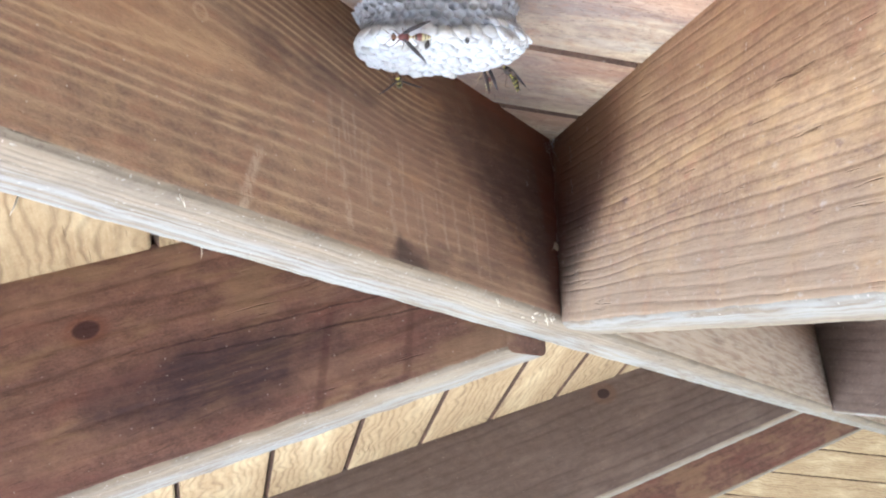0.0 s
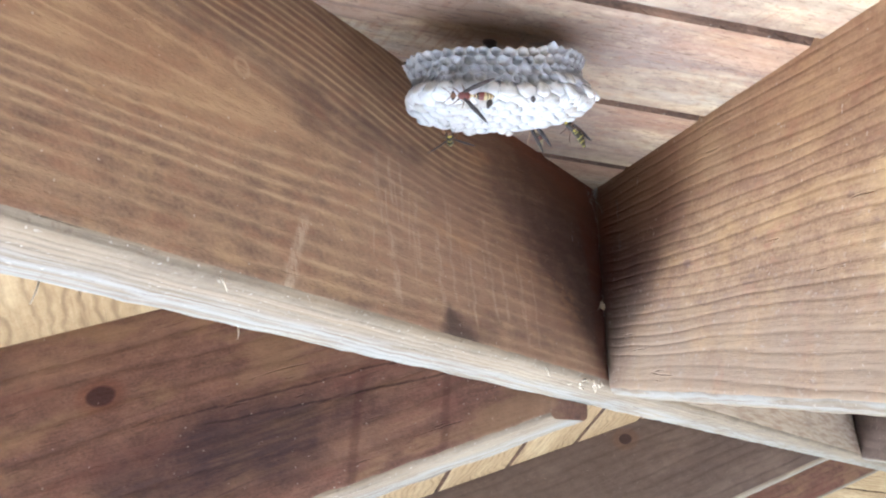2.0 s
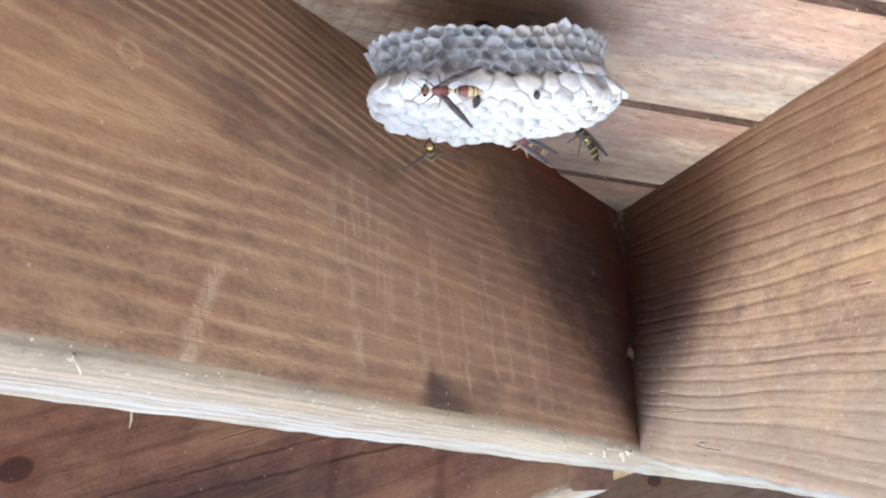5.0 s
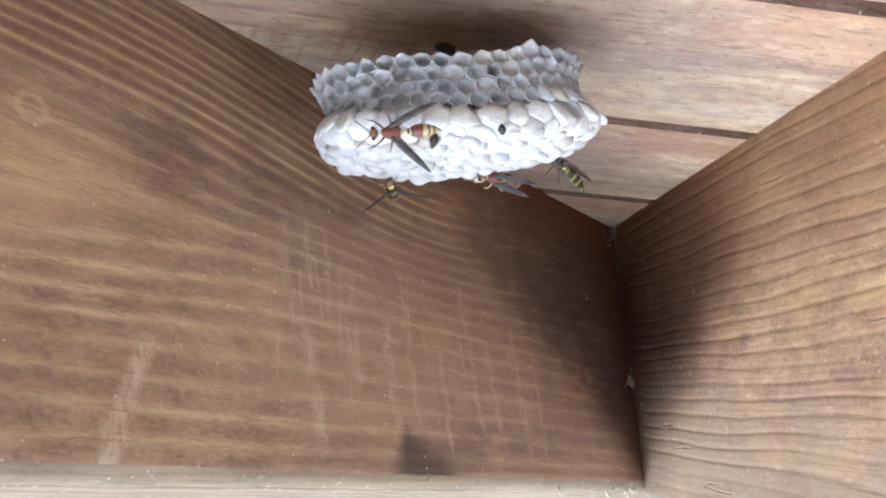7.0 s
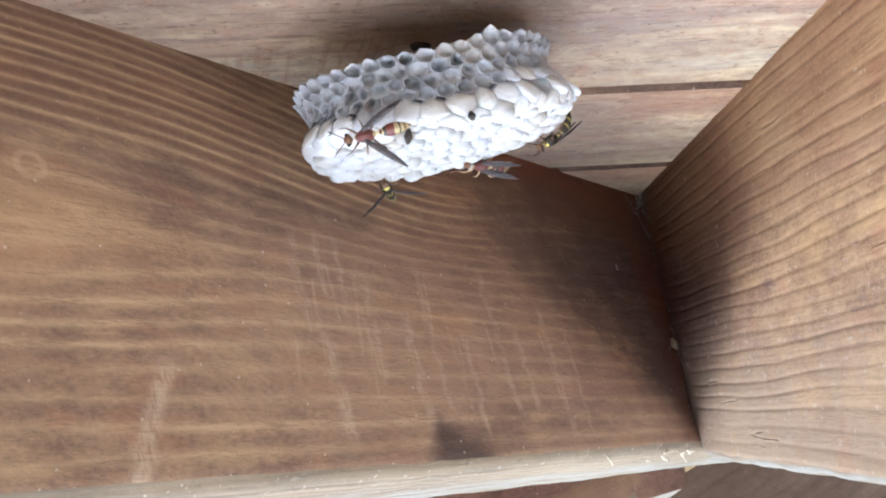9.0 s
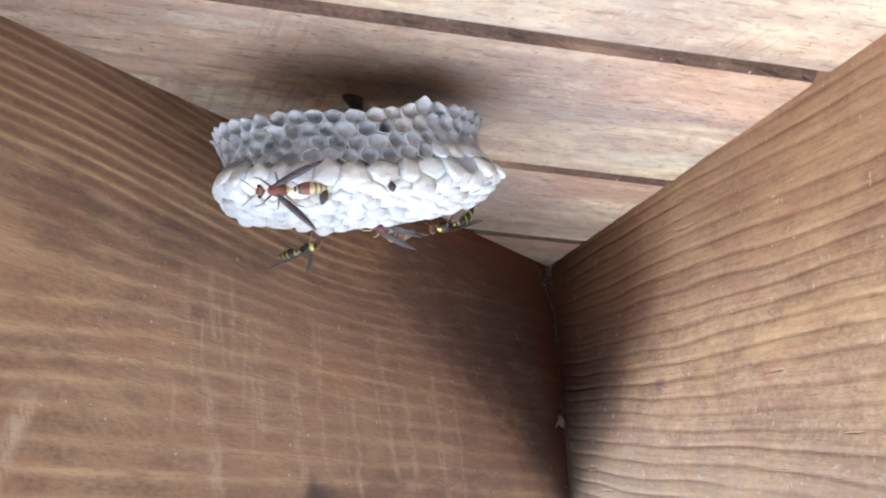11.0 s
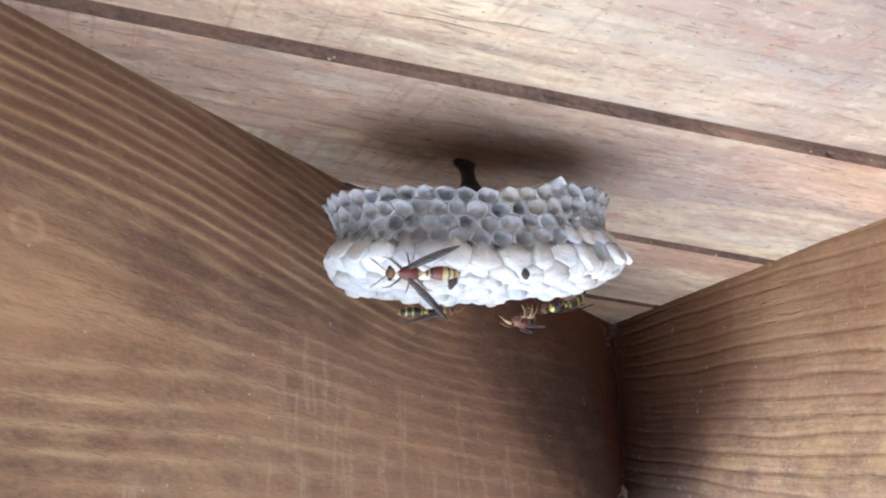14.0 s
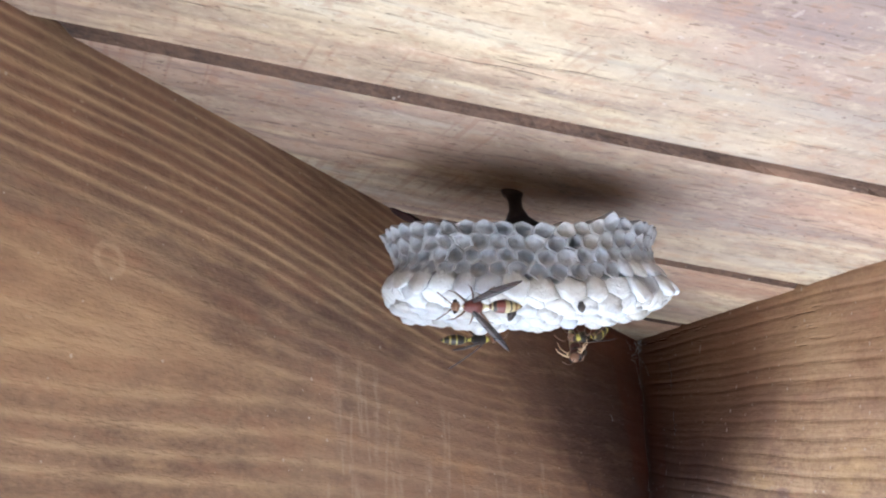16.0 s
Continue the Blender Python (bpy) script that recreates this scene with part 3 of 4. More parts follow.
# ---- the nest ----
TILT = radians(15.5)
v_axis = Vector((0, 1, PITCH)).normalized()
down = Vector((0, PITCH, -1)).normalized()
comb_x = math.cos(TILT) * Vector((1, 0, 0)) - math.sin(TILT) * down
comb_down = math.cos(TILT) * down + math.sin(TILT) * Vector((1, 0, 0))
NEST_FOOT = Vector((-0.1204, -0.1903, ROOF - 0.1903 * PITCH))
NEST = Matrix((comb_x, v_axis, -comb_down)).transposed().to_4x4()
NEST.translation = NEST_FOOT
nest = tagged(new("wasp_nest"), "grey paper wasp nest with white capped cells under planks", "wasp nest")
nest.matrix_world = NEST
nest.empty_display_size = 0.02
CX, CV, CA, CB = -0.0068, -0.0225, 0.0362, 0.0258   # comb outline: centre and half axes
rng = random.Random(5)


def bridge(bm, a, b):
    n = len(a)
    for i in range(n):
        bm.faces.new((a[i], a[(i + 1) % n], b[(i + 1) % n], b[i]))


# outline of the comb by even arc length: angles
_steps = 720
_arc = [0.0]
for _i in range(_steps):
    _a = 2 * math.pi * (_i + 0.5) / _steps
    _arc.append(_arc[-1] + math.hypot(CA * math.sin(_a), CB * math.cos(_a)))


def oval_angle(u):
    """The angle at the fraction u of the way round the comb."""
    return float(np.interp((u % 1.0) * _arc[-1], _arc, np.linspace(0, 2 * math.pi, _steps + 1)))


# down the comb's side, by row: depth under the roof, scale of the half axes, how far the mouths look down
SIDE = ((-0.7, 0.0208, 1.015, 1.02, 0), (0.0, 0.0229, 0.985, 1.00, 8), (1.0, 0.0260, 0.95, 0.985, 20), (2.0, 0.0293, 0.94, 0.975, 28), (3.0, 0.0326, 0.985, 0.98, 30),
        (4.0, 0.0354, 1.045, 0.995, 32), (5.0, 0.0382, 1.07, 1.005, 40), (5.8, 0.0402, 1.035, 0.965, 54), (6.8, 0.0411, 0.87, 0.81, 80))
ROUND, TALL = 43, 4   # paper cells round the comb, rows down its side


def clear_of_hip(x, v, n):
    p = NEST @ Vector((x, v, -n))
    return p.x - p.y > 0.006


def blunt(c):
    """Fills out the corners of the oval outline."""
    return math.copysign(abs(c) ** 0.93, c)


def end_lift(x):
    return 0.0026 * min(1.0, max(0.0, abs(x - CX) / CA - 0.65) / 0.35)


def side_at(u, w):
    """Place on the comb's side and the way a cell's mouth looks there, in the nest's space."""
    a = oval_angle(u)
    n, ka, kb, look_down = (float(np.interp(w, [r[0] for r in SIDE], [r[k] for r in SIDE])) for k in (1, 2, 3, 4))
    x, v = CX + CA * ka * blunt(math.cos(a)), CV + CB * kb * blunt(math.sin(a))
    n -= (0.0064 - 0.0020 * min(1.0, max(0.0, (w - 3.5) / 2.5))) * min(1, max(0, (CX - x) / CA))
    rim = min(1.0, max(0.0, 1.2 - w))
    n -= rim * (0.0010 * max(0, -math.cos(a) - 0.75) / 0.25 + 0.0022 * math.exp(-((x - 0.0115) / 0.0034) ** 2))
    low = min(1.0, max(0.0, (w - 2.0) / 3.5))
    n += low * (0.05 * (x - CX) - end_lift(x) + 0.065 * (CV - v))
    out = Vector((math.cos(a) / CA, math.sin(a) / CB, 0)).normalized()
    e = radians(look_down)
    return Vector((x, v, -n)), out * math.cos(e) + Vector((0, 0, -math.sin(e)))


def cell_mesh(name, outline, axis, mat, rings, rough=0.00012):
    """A cell on its six-sided outline; rings: (scale, rounding, height along the axis), from the root to the tip."""
    bm = bmesh.new()
    c = sum(outline, Vector()) / len(outline)
    flat = [p - c for p in outline]
    mean = sum(p.length for p in flat) / len(flat)
    rows = []
    for k, (f, rounding, h) in enumerate(rings):
        edge = (f, rounding) == (1.0, 0.0)
        row = []
        for p in flat:
            q = p * f * (1 + rounding * (mean / p.length - 1))
            up = h if edge else h + rng.uniform(-1, 1) * rough
            row.append(bm.verts.new(q + axis * up))
        rows.append(row)
    for p, q in zip(rows, rows[1:]):
        bridge(bm, p, q)
    tip = bm.verts.new(axis * (rings[-1][2] + (0.00008 if rings[-1][2] > 0 else -0.0003)))
    m = len(flat)
    for i in range(m):
        bm.faces.new((rows[-1][i], rows[-1][(i + 1) % m], tip))
    bm.faces.new(reversed(rows[0]))
    bmesh.ops.recalc_face_normals(bm, faces=bm.faces)
    data = mesh_of(name, bm, mat)
    smooth(data, 75)
    ob = new(name, data)
    ob.parent = nest
    ob.location = c
    return ob


def open_cell(outline, axis, mat, depth, lip):
    return cell_mesh("cell", outline, axis, mat, ((0.78, 0.6, -0.0052), (0.95, 0.1, -0.0016), (1.0, 0.0, -0.0004), (0.94, 0.25, lip), (0.86, 0.45, lip * 1.05), (0.78, 0.6, -0.0003), (0.70, 0.7, -depth * 0.6), (0.48, 0.8, -depth)), 0.00026)


def capped_cell(outline, axis, mat, dome):
    return cell_mesh("capped_cell", outline, axis, mat, ((0.78, 0.6, -0.0045), (1.0, 0.0, 0.0), (0.95, 0.2, dome * 0.30), (0.84, 0.45, dome * 0.60), (0.66, 0.7, dome * 0.84), (0.42, 0.9, dome * 0.97), (0.2, 1.0, dome * 1.01)))


def hatched_cell(outline, axis, mat, dome):
    """A silk cap with a chewed hole."""
    return cell_mesh("hatched_cell", outline, axis, mat, ((0.78, 0.6, -0.0045), (1.0, 0.0, -0.0003), (0.97, 0.2, dome * 0.42), (0.86, 0.5, dome * 0.74), (0.66, 0.8, dome * 0.86), (0.44, 1.0, dome * 0.80), (0.40, 1.0, -0.002), (0.36, 1.0, -0.0042)))


def hexagon(at, cu, cw, across, shared):
    """Twelve points round a cell; corners are shared with its neighbours. at: place by (u, w) in cell steps."""
    corners = []
    for du, dw in ((0, -2), (1, -1), (1, 1), (0, 2), (-1, 1), (-1, -1)):
        key = (round(2 * cu + du) % across, round(3 * cw + dw))
        if key not in shared:
            shared[key] = (rng.uniform(-0.15, 0.15), rng.uniform(-0.11, 0.11))
        j = shared[key]
        corners.append((cu + du / 2 + j[0], cw + dw / 3 + j[1]))
    out = []
    for p, q in zip(corners, corners[1:] + corners[:1]):
        out.append(at(*p))
        out.append(at((p[0] + q[0]) / 2, (p[1] + q[1]) / 2))
    return out


corner_shift = {}
for row in range(TALL):
    for i in range(ROUND):
        cu = i + 0.5 * (row % 2)
        place, axis = side_at(cu / ROUND, row)
        x, v = place.x, place.y
        if not clear_of_hip(x, v, -place.z) or (row < 2 and (v - CV) / CB > 0.3):
            continue
        outline = hexagon(lambda u, w: side_at(u / ROUND, w)[0], cu, row, 2 * ROUND, corner_shift)
        along = (x - CX + CA) / (2 * CA)
        axis = (axis + Vector([rng.uniform(-0.10, 0.10) for _ in range(3)])).normalized()
        white = row - (4.2 - 1.5 * along + rng.uniform(-0.4, 0.4))   # the silk reaches higher towards one end
        if white > 0:
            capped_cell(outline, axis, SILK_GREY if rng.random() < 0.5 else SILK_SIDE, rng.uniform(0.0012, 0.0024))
        else:
            warm = row < 2 and abs(x - 0.002) < 0.010 and rng.random() < 0.7
            open_cell(outline, axis, PAPER_WARM if warm else PAPER, rng.uniform(0.0010, 0.0018) if warm else rng.uniform(0.0014, 0.0036), rng.uniform(0.0001, 0.0009))
# the wide capped cells of the lower side
BIG = 34
big_shift = {}
for row in range(2):
    for i in range(BIG):
        cu = i + 0.5 * row
        place, axis = side_at(cu / BIG, 4.3 + row * 1.5)
        if not clear_of_hip(place.x, place.y, -place.z):
            continue
        outline = hexagon(lambda u, w: side_at(u / BIG, 4.3 + w * 1.5)[0], cu, row, 2 * BIG, big_shift)
        axis = (axis + Vector([rng.uniform(-0.14, 0.14) for _ in range(3)])).normalized()
        along = (place.x - CX + CA) / (2 * CA)
        pick = rng.random()
        if row == 0 and pick < 0.14 and not 0.02 < along < 0.4:
            open_cell(outline, axis, PAPER, 0.0034, 0.0004)
        else:
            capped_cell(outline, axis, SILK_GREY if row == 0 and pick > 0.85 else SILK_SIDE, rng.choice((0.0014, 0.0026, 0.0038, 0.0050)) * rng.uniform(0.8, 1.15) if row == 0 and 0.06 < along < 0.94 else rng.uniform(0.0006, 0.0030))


# the underside, nearly all capped
def under_at(u, w):
    x, v = CX + u * 0.0052, CV + w * 0.0045
    d = math.hypot((x - CX) / (CA * 1.0), (v - CV) / (CB * 0.97))
    n = 0.0413 - 0.0008 * d ** 4 + (0.12 if x < CX else 0.06) * (x - CX) - end_lift(x) + 0.065 * (CV - v)
    return Vector((x, v, -n))


under_shift = {}
for j in range(-6, 7):
    for i in range(-9, 10):
        cu = i + 0.5 * (j % 2)
        p = under_at(cu, j)
        d = (abs((p.x - CX) / CA) ** 2.3 + abs((p.y - CV) / (CB * 0.97)) ** 2.3) ** (1 / 2.3)
        if d > 0.97 or not clear_of_hip(p.x, p.y, -p.z):
            continue
        outline = hexagon(under_at, cu, j, 1000, under_shift)
        axis = Vector(((p.x - CX) * 9, (p.y - CV) * 9, -1)).normalized()
        pick = rng.random()
        if pick < 0.05:
            hatched_cell(outline, axis, SILK, 0.0014)
        else:
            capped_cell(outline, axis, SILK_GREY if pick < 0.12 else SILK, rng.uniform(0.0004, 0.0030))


def loft(levels, count=40):
    """Rings (n, half x, half v, centre x, centre v) joined and closed, in the nest's space."""
    bm = bmesh.new()
    rings = []
    for n, a, b, cx, cv in levels:
        rings.append([bm.verts.new((cx + a * math.cos(2 * math.pi * i / count) * (1 + 0.05 * noise.noise((i * 0.5, n * 300, 1))), cv + b * math.sin(2 * math.pi * i / count), -n + 0.0005 * noise.noise((i * 0.7, n * 200, 4)))) for i in range(count)])
    for a, b in zip(rings, rings[1:]):
        bridge(bm, a, b)
    bm.faces.new(rings[0])
    bm.faces.new(reversed(rings[-1]))
    bmesh.ops.recalc_face_normals(bm, faces=bm.faces)
    return bm


part("comb_core", loft([(0.0235, CA * 0.80, CB * 0.78, CX, CV), (0.025, CA * 0.80, CB * 0.78, CX, CV), (0.033, CA * 0.78, CB * 0.76, CX, CV), (0.0370, CA * 0.78, CB * 0.74, CX, CV)]), PAPER, nest)
part("comb_back", loft([(0.0236, CA * 0.80, CB * 0.74, CX, CV), (0.0218, CA * 0.76, CB * 0.72, CX, CV), (0.0205, CA * 0.55, CB * 0.6, CX + 0.002, CV + 0.004), (0.0192, CA * 0.30, CB * 0.40, CX + 0.005, CV + 0.010)]), DARK_PULP, nest, "dark glossy back of the comb")
part("stalk", loft([(0.0215, 0.0118, 0.0105, 0, -0.006), (0.0165, 0.0102, 0.0085, 0, -0.004), (0.0130, 0.0080, 0.0066, 0, -0.0025), (0.0102, 0.0056, 0.0048, 0, -0.001), (0.0078, 0.0034, 0.0032, 0, 0), (0.0052, 0.0021, 0.0021, 0, 0), (0.0028, 0.0020, 0.0020, 0, 0), (0.0010, 0.0027, 0.0025, 0, 0), (0.0002, 0.0036, 0.0032, 0, 0), (-0.0012, 0.0038, 0.0034, 0, 0)], 20), DARK_PULP, nest, "dark flaring stalk glued to the plank")


# ---- wasps ----
def banded(name, bands, base, rough=0.3):
    """Chitin with bands across local x: (from, to, colour)."""
    m, tree, (x, y, z) = material(name)
    wob = (grain(vec(x, y, z), 900.0, 2.0) - 0.5) * 0.0006
    colour = blend(grain(vec(x, y, z), 700.0, 2.0), base, tuple(c * 0.7 for c in base))
    for a, b, c in bands:
        s = 0.0001
        inside = (x + wob).ramp(a - s, a + s) * (x + wob).ramp(b + s, b - s)
        colour = blend(inside, colour, c)
    finish(tree, colour, rough, grain(vec(x, y, z), 3000.0, 2.0), 0.0001, 0.5)
    return m


YELLOW, BLACK, RUST = (0.46, 0.38, 0.20), (0.02, 0.014, 0.010), (0.12, 0.028, 0.022)
RED_BELLY = banded("red_yellow_banded_abdomen", ((-0.0052, -0.0044, BLACK), (-0.0072, -0.0052, RUST), (-0.0088, -0.0083, BLACK), (-0.0101, -0.0096, (0.12, 0.06, 0.02)), (-0.0114, -0.0109, (0.12, 0.06, 0.02)), (-0.0127, -0.0122, (0.12, 0.06, 0.02))), YELLOW)
BLACK_BELLY = banded("black_yellow_banded_abdomen", ((-0.0064, -0.0044, BLACK), (-0.0082, -0.0069, BLACK), (-0.0101, -0.0088, BLACK), (-0.0118, -0.0106, BLACK), (-0.0150, -0.0124, (0.05, 0.045, 0.02))), (0.40, 0.35, 0.10))
RED_CHEST = banded("rust_thorax", ((-0.0035, -0.0018, YELLOW), (0.0026, 0.0034, YELLOW)), RUST, 0.5)
BLACK_CHEST = banded("black_thorax", ((-0.0034, -0.0024, (0.6, 0.52, 0.1)), (0.0018, 0.0026, (0.6, 0.52, 0.1))), BLACK, 0.5)
FACE = banded("amber_face", ((0.0060, 0.0070, (0.55, 0.42, 0.14)),), (0.16, 0.075, 0.035), 0.4)
LEG = banded("amber_leg", (), (0.13, 0.065, 0.032), 0.35)
# the amber leg again, made paler as if it caught direct light
LIT_LEG = banded("lit_amber_leg", (), (0.58, 0.40, 0.23), 0.35)
EYE = banded("dark_compound_eye", (), (0.03, 0.015, 0.012), 0.2)
mw, tw, (wx, wy, wz) = material("smoky_wing")
vein = (wy * 1500.0 + wx * 260.0).sin().abs().ramp(0.25, 0.05)
finish(tw, blend(vein, (0.040, 0.030, 0.030), (0.014, 0.010, 0.010)), 0.45, vein, 0.0001, 0.5)
tw.nodes["Principled BSDF"].inputs["Alpha"].default_value = 0.86
WING = mw


def lump(length, wide, high, power=1.0, segs=14, rings=10, taper=0.0):
    """An ellipsoid along x, from +length / 2 to -length / 2; taper slims its rear."""
    bm = bmesh.new()
    rows = []
    for i in range(1, rings):
        t = i / rings
        x = length * (0.5 - t)
        r = math.sin(math.pi * t ** (1 - 0.3 * taper)) ** power
        rows.append([bm.verts.new((x, wide * r * math.cos(2 * math.pi * k / segs), high * r * math.sin(2 * math.pi * k / segs))) for k in range(segs)])
    for a, b in zip(rows, rows[1:]):
        bridge(bm, a, b)
    for row, x in ((rows[0], length / 2), (rows[-1], -length / 2)):
        tip = bm.verts.new((x, 0, 0))
        for k in range(segs):
            bm.faces.new((row[k], row[(k + 1) % segs], tip))
    bmesh.ops.recalc_face_normals(bm, faces=bm.faces)
    for f in bm.faces:
        f.smooth = True
    return bm


def thread(points, radii, segs=6):
    """A thin round limb through the points."""
    bm = bmesh.new()
    pts = [Vector(p) for p in points]
    rows = []
    for i, p in enumerate(pts):
        d = (pts[min(i + 1, len(pts) - 1)] - pts[max(i - 1, 0)]).normalized()
        q = d.to_track_quat("Z", "Y")
        rows.append([bm.verts.new(p + q @ Vector((radii[i] * math.cos(2 * math.pi * k / segs), radii[i] * math.sin(2 * math.pi * k / segs), 0))) for k in range(segs)])
    for a, b in zip(rows, rows[1:]):
        bridge(bm, a, b)
    bm.faces.new(reversed(rows[0]))
    bm.faces.new(rows[-1])
    bmesh.ops.recalc_face_normals(bm, faces=bm.faces)
    for f in bm.faces:
        f.smooth = True
    return bm


def moved(bm, m):
    bmesh.ops.transform(bm, matrix=m, verts=bm.verts)
    return bm


part("exit_hole", moved(lump(0.0022, 0.0014, 0.0014), Matrix.Translation((-0.0024, -0.0506, -0.0424))), DARK_PULP, nest, "dark chewed exit hole")
part("exit_hole", moved(lump(0.0024, 0.0012, 0.0022), Matrix.Translation((-0.0190, -0.0484, -0.0418)) @ pose(0, 0, 0, 0, 25, 0)), DARK_PULP, nest, "dark mouth of an emptied cell")


def wing_mesh(length, spread, lift, side):
    """A long narrow wing folded lengthwise, hinged on the thorax and swept back."""
    bm = bmesh.new()
    n = 9
    top, low = [], []
    for i in range(n + 1):
        t = i / n
        half = length * 0.09 * math.sin(math.pi * min(1, 0.12 + t * 0.85)) ** 0.7
        for out, z in ((top, 0.00006), (low, -0.00006)):
            out.append((bm.verts.new((-length * t, half * 0.6, z + 0.0004 * math.sin(3 * t))), bm.verts.new((-length * t, 0, z + 0.0003 + 0.0004 * math.sin(3 * t))), bm.verts.new((-length * t, -half, z + 0.0004 * math.sin(3 * t)))))
    for i in range(n):
        for k in range(2):
            bm.faces.new((top[i][k], top[i][k + 1], top[i + 1][k + 1], top[i + 1][k]))
            bm.faces.new((low[i + 1][k], low[i + 1][k + 1], low[i][k + 1], low[i][k]))
        bm.faces.new((top[i][0], top[i + 1][0], low[i + 1][0], low[i][0]))
        bm.faces.new((top[i + 1][2], top[i][2], low[i][2], low[i + 1][2]))
    bm.faces.new((top[0][2], top[0][1], top[0][0], low[0][0], low[0][1], low[0][2]))
    bm.faces.new((top[n][0], top[n][1], top[n][2], low[n][2], low[n][1], low[n][0]))
    bmesh.ops.recalc_face_normals(bm, faces=bm.faces)
    return moved(bm, Matrix.Translation((0.0008, side * 0.0014, 0.0016)) @ pose(0, 0, 0, 0, 0, -side * spread) @ pose(0, 0, 0, 0, lift, 0))


def wasp(label, red, spreads=(30, 30), lifts=(8, 8), curl=0.0, reach=1.0, size=1.0, limb=LEG):
    """Head towards +x, back towards +z, about 20 mm long."""
    ob = tagged(new("wasp"), label, "wasp", "wasps on the nest")
    ob.empty_display_size = 0.005
    head = part("head", moved(lump(0.0030, 0.0019, 0.0018), Matrix.Translation((0.0052, 0, -0.0003))), FACE, ob)
    for s in (1, -1):
        part("eye", moved(lump(0.0014, 0.0006, 0.0011), Matrix.Translation((0.0054, s * 0.0015, 0.0002))), EYE, head)
        part("antenna", thread([(0.0064, s * 0.0006, 0.0003), (0.0078, s * 0.0016, 0.0012), (0.0092, s * 0.0028, 0.0004), (0.0104, s * 0.0038, -0.0010)], [0.00016, 0.00015, 0.00018, 0.00016]), LEG, head)
    part("thorax", lump(0.0074, 0.0021, 0.0021, 0.8), RED_CHEST if red else BLACK_CHEST, ob)
    part("waist", thread([(-0.0032, 0, 0), (-0.0040, 0, 0.0002), (-0.0048, 0, 0.0001)], [0.0007, 0.00045, 0.0009]), RED_CHEST if red else BLACK_CHEST, ob)
    belly = moved(lump(0.0100, 0.0020, 0.0019, 0.72, 16, 14, 0.6), Matrix.Translation((-0.0092, 0, 0)))
    for v in belly.verts:
        v.co.z -= curl * max(0, -v.co.x - 0.006) ** 2 * 100
    part("abdomen", belly, RED_BELLY if red else BLACK_BELLY, ob)
    for s, spread, lift in ((1, spreads[0], lifts[0]), (-1, spreads[1], lifts[1])):
        part("wing", wing_mesh(0.0150, spread, lift, s), WING, ob)
    for s in (1, -1):
        for x, fx, fy, fz in ((0.0022, 0.0048, 0.0042, -0.0040), (0.0, 0.0006, 0.0056, -0.0042), (-0.0018, -0.0058, 0.0052, -0.0046)):
            part("leg", thread([(x, s * 0.0013, -0.0013), (x + fx * 0.25, s * fy * 0.55, -0.0006), (x + fx * 0.6, s * fy * 0.9 * reach, fz * 0.55), (x + fx * 0.95, s * fy * reach, fz)], [0.00035, 0.0003, 0.0002, 0.00012]), limb, ob)
    for o in ob.children_recursive:
        o.data.transform(Matrix.Scale(size, 4))
    return ob


wasp_resting = wasp("rust-red and yellow banded wasp resting on pale cells", True, (46, 24), (6, 8), size=0.82)
wasp_hanging = wasp("yellow-brown banded wasp hanging from the comb edge", False, (52, 52), (10, 10), size=0.8)
wasp_crawling = wasp("rust-red wasp with curled abdomen crawling under the comb", True, (5, 4), (2, 2), 1.2, size=0.85, limb=LIT_LEG)
wasp_edge = wasp("black and yellow wasp clinging to the comb edge", False, (5, 3), (-2, -2), 0.8, size=0.80)


def nest_pose(place, ahead, back_way):
    """A pose from millimetres and ways in the nest's space: x across, v up the slope, n below the planks."""
    x = Vector((ahead[0], ahead[1], -ahead[2])).normalized()
    z = Vector((back_way[0], back_way[1], -back_way[2]))
    y = z.cross(x).normalized()
    z = x.cross(y)
    m = Matrix((x, y, z)).transposed().to_4x4()
    m.translation = (place[0] / 1000, place[1] / 1000, -place[2] / 1000)
    return NEST @ m


# ---- small things in the joint ----
WEB = plain("dusty_web", (0.26, 0.25, 0.24), (0.46, 0.45, 0.43), 900.0, 0.9)
HUSK = plain("dry_husk", (0.17, 0.11, 0.07), (0.42, 0.32, 0.21), 700.0, 0.8)
PALE_FIBRE = plain("pale_split_fibre", (0.55, 0.46, 0.34), (0.75, 0.68, 0.56), 900.0, 0.8)
joint = Vector((0, 0, 2.031 + UP))
web = tagged(new("cobweb"), "thin dusty cobweb threads with specks in the rafter joint", "cobweb")
web.location = joint
dust = random.Random(11)
spans = [((-0.002, -0.006, 0.146), (-0.001, -0.004, 0.075)), ((-0.012, -0.015, 0.140), (-0.001, -0.006, 0.118)), ((-0.004, -0.005, 0.143), (-0.001, -0.014, 0.122)),
         ((-0.001, -0.004, 0.050), (-0.001, -0.003, 0.004)), ((-0.0009, -0.0365, 0.1165), (-0.0009, -0.0375, 0.1000)), ((-0.0009, -0.0360, 0.090), (-0.0009, -0.0355, 0.078)),
         ((-0.030, -0.0312, 0.086), (-0.029, -0.0302, 0.084)), ((-0.0004, -0.0016, 0.071), (-0.0004, -0.0012, 0.052))]
for a, b in spans:
    a, b = Vector(a), Vector(b)
    pts = [a.lerp(b, i / 6) + Vector([dust.uniform(-0.0006, 0.0006) for _ in range(3)]) for i in range(7)]
    part("thread", thread(pts, [dust.uniform(0.00003, 0.00010) for _ in pts], 5), WEB, web)
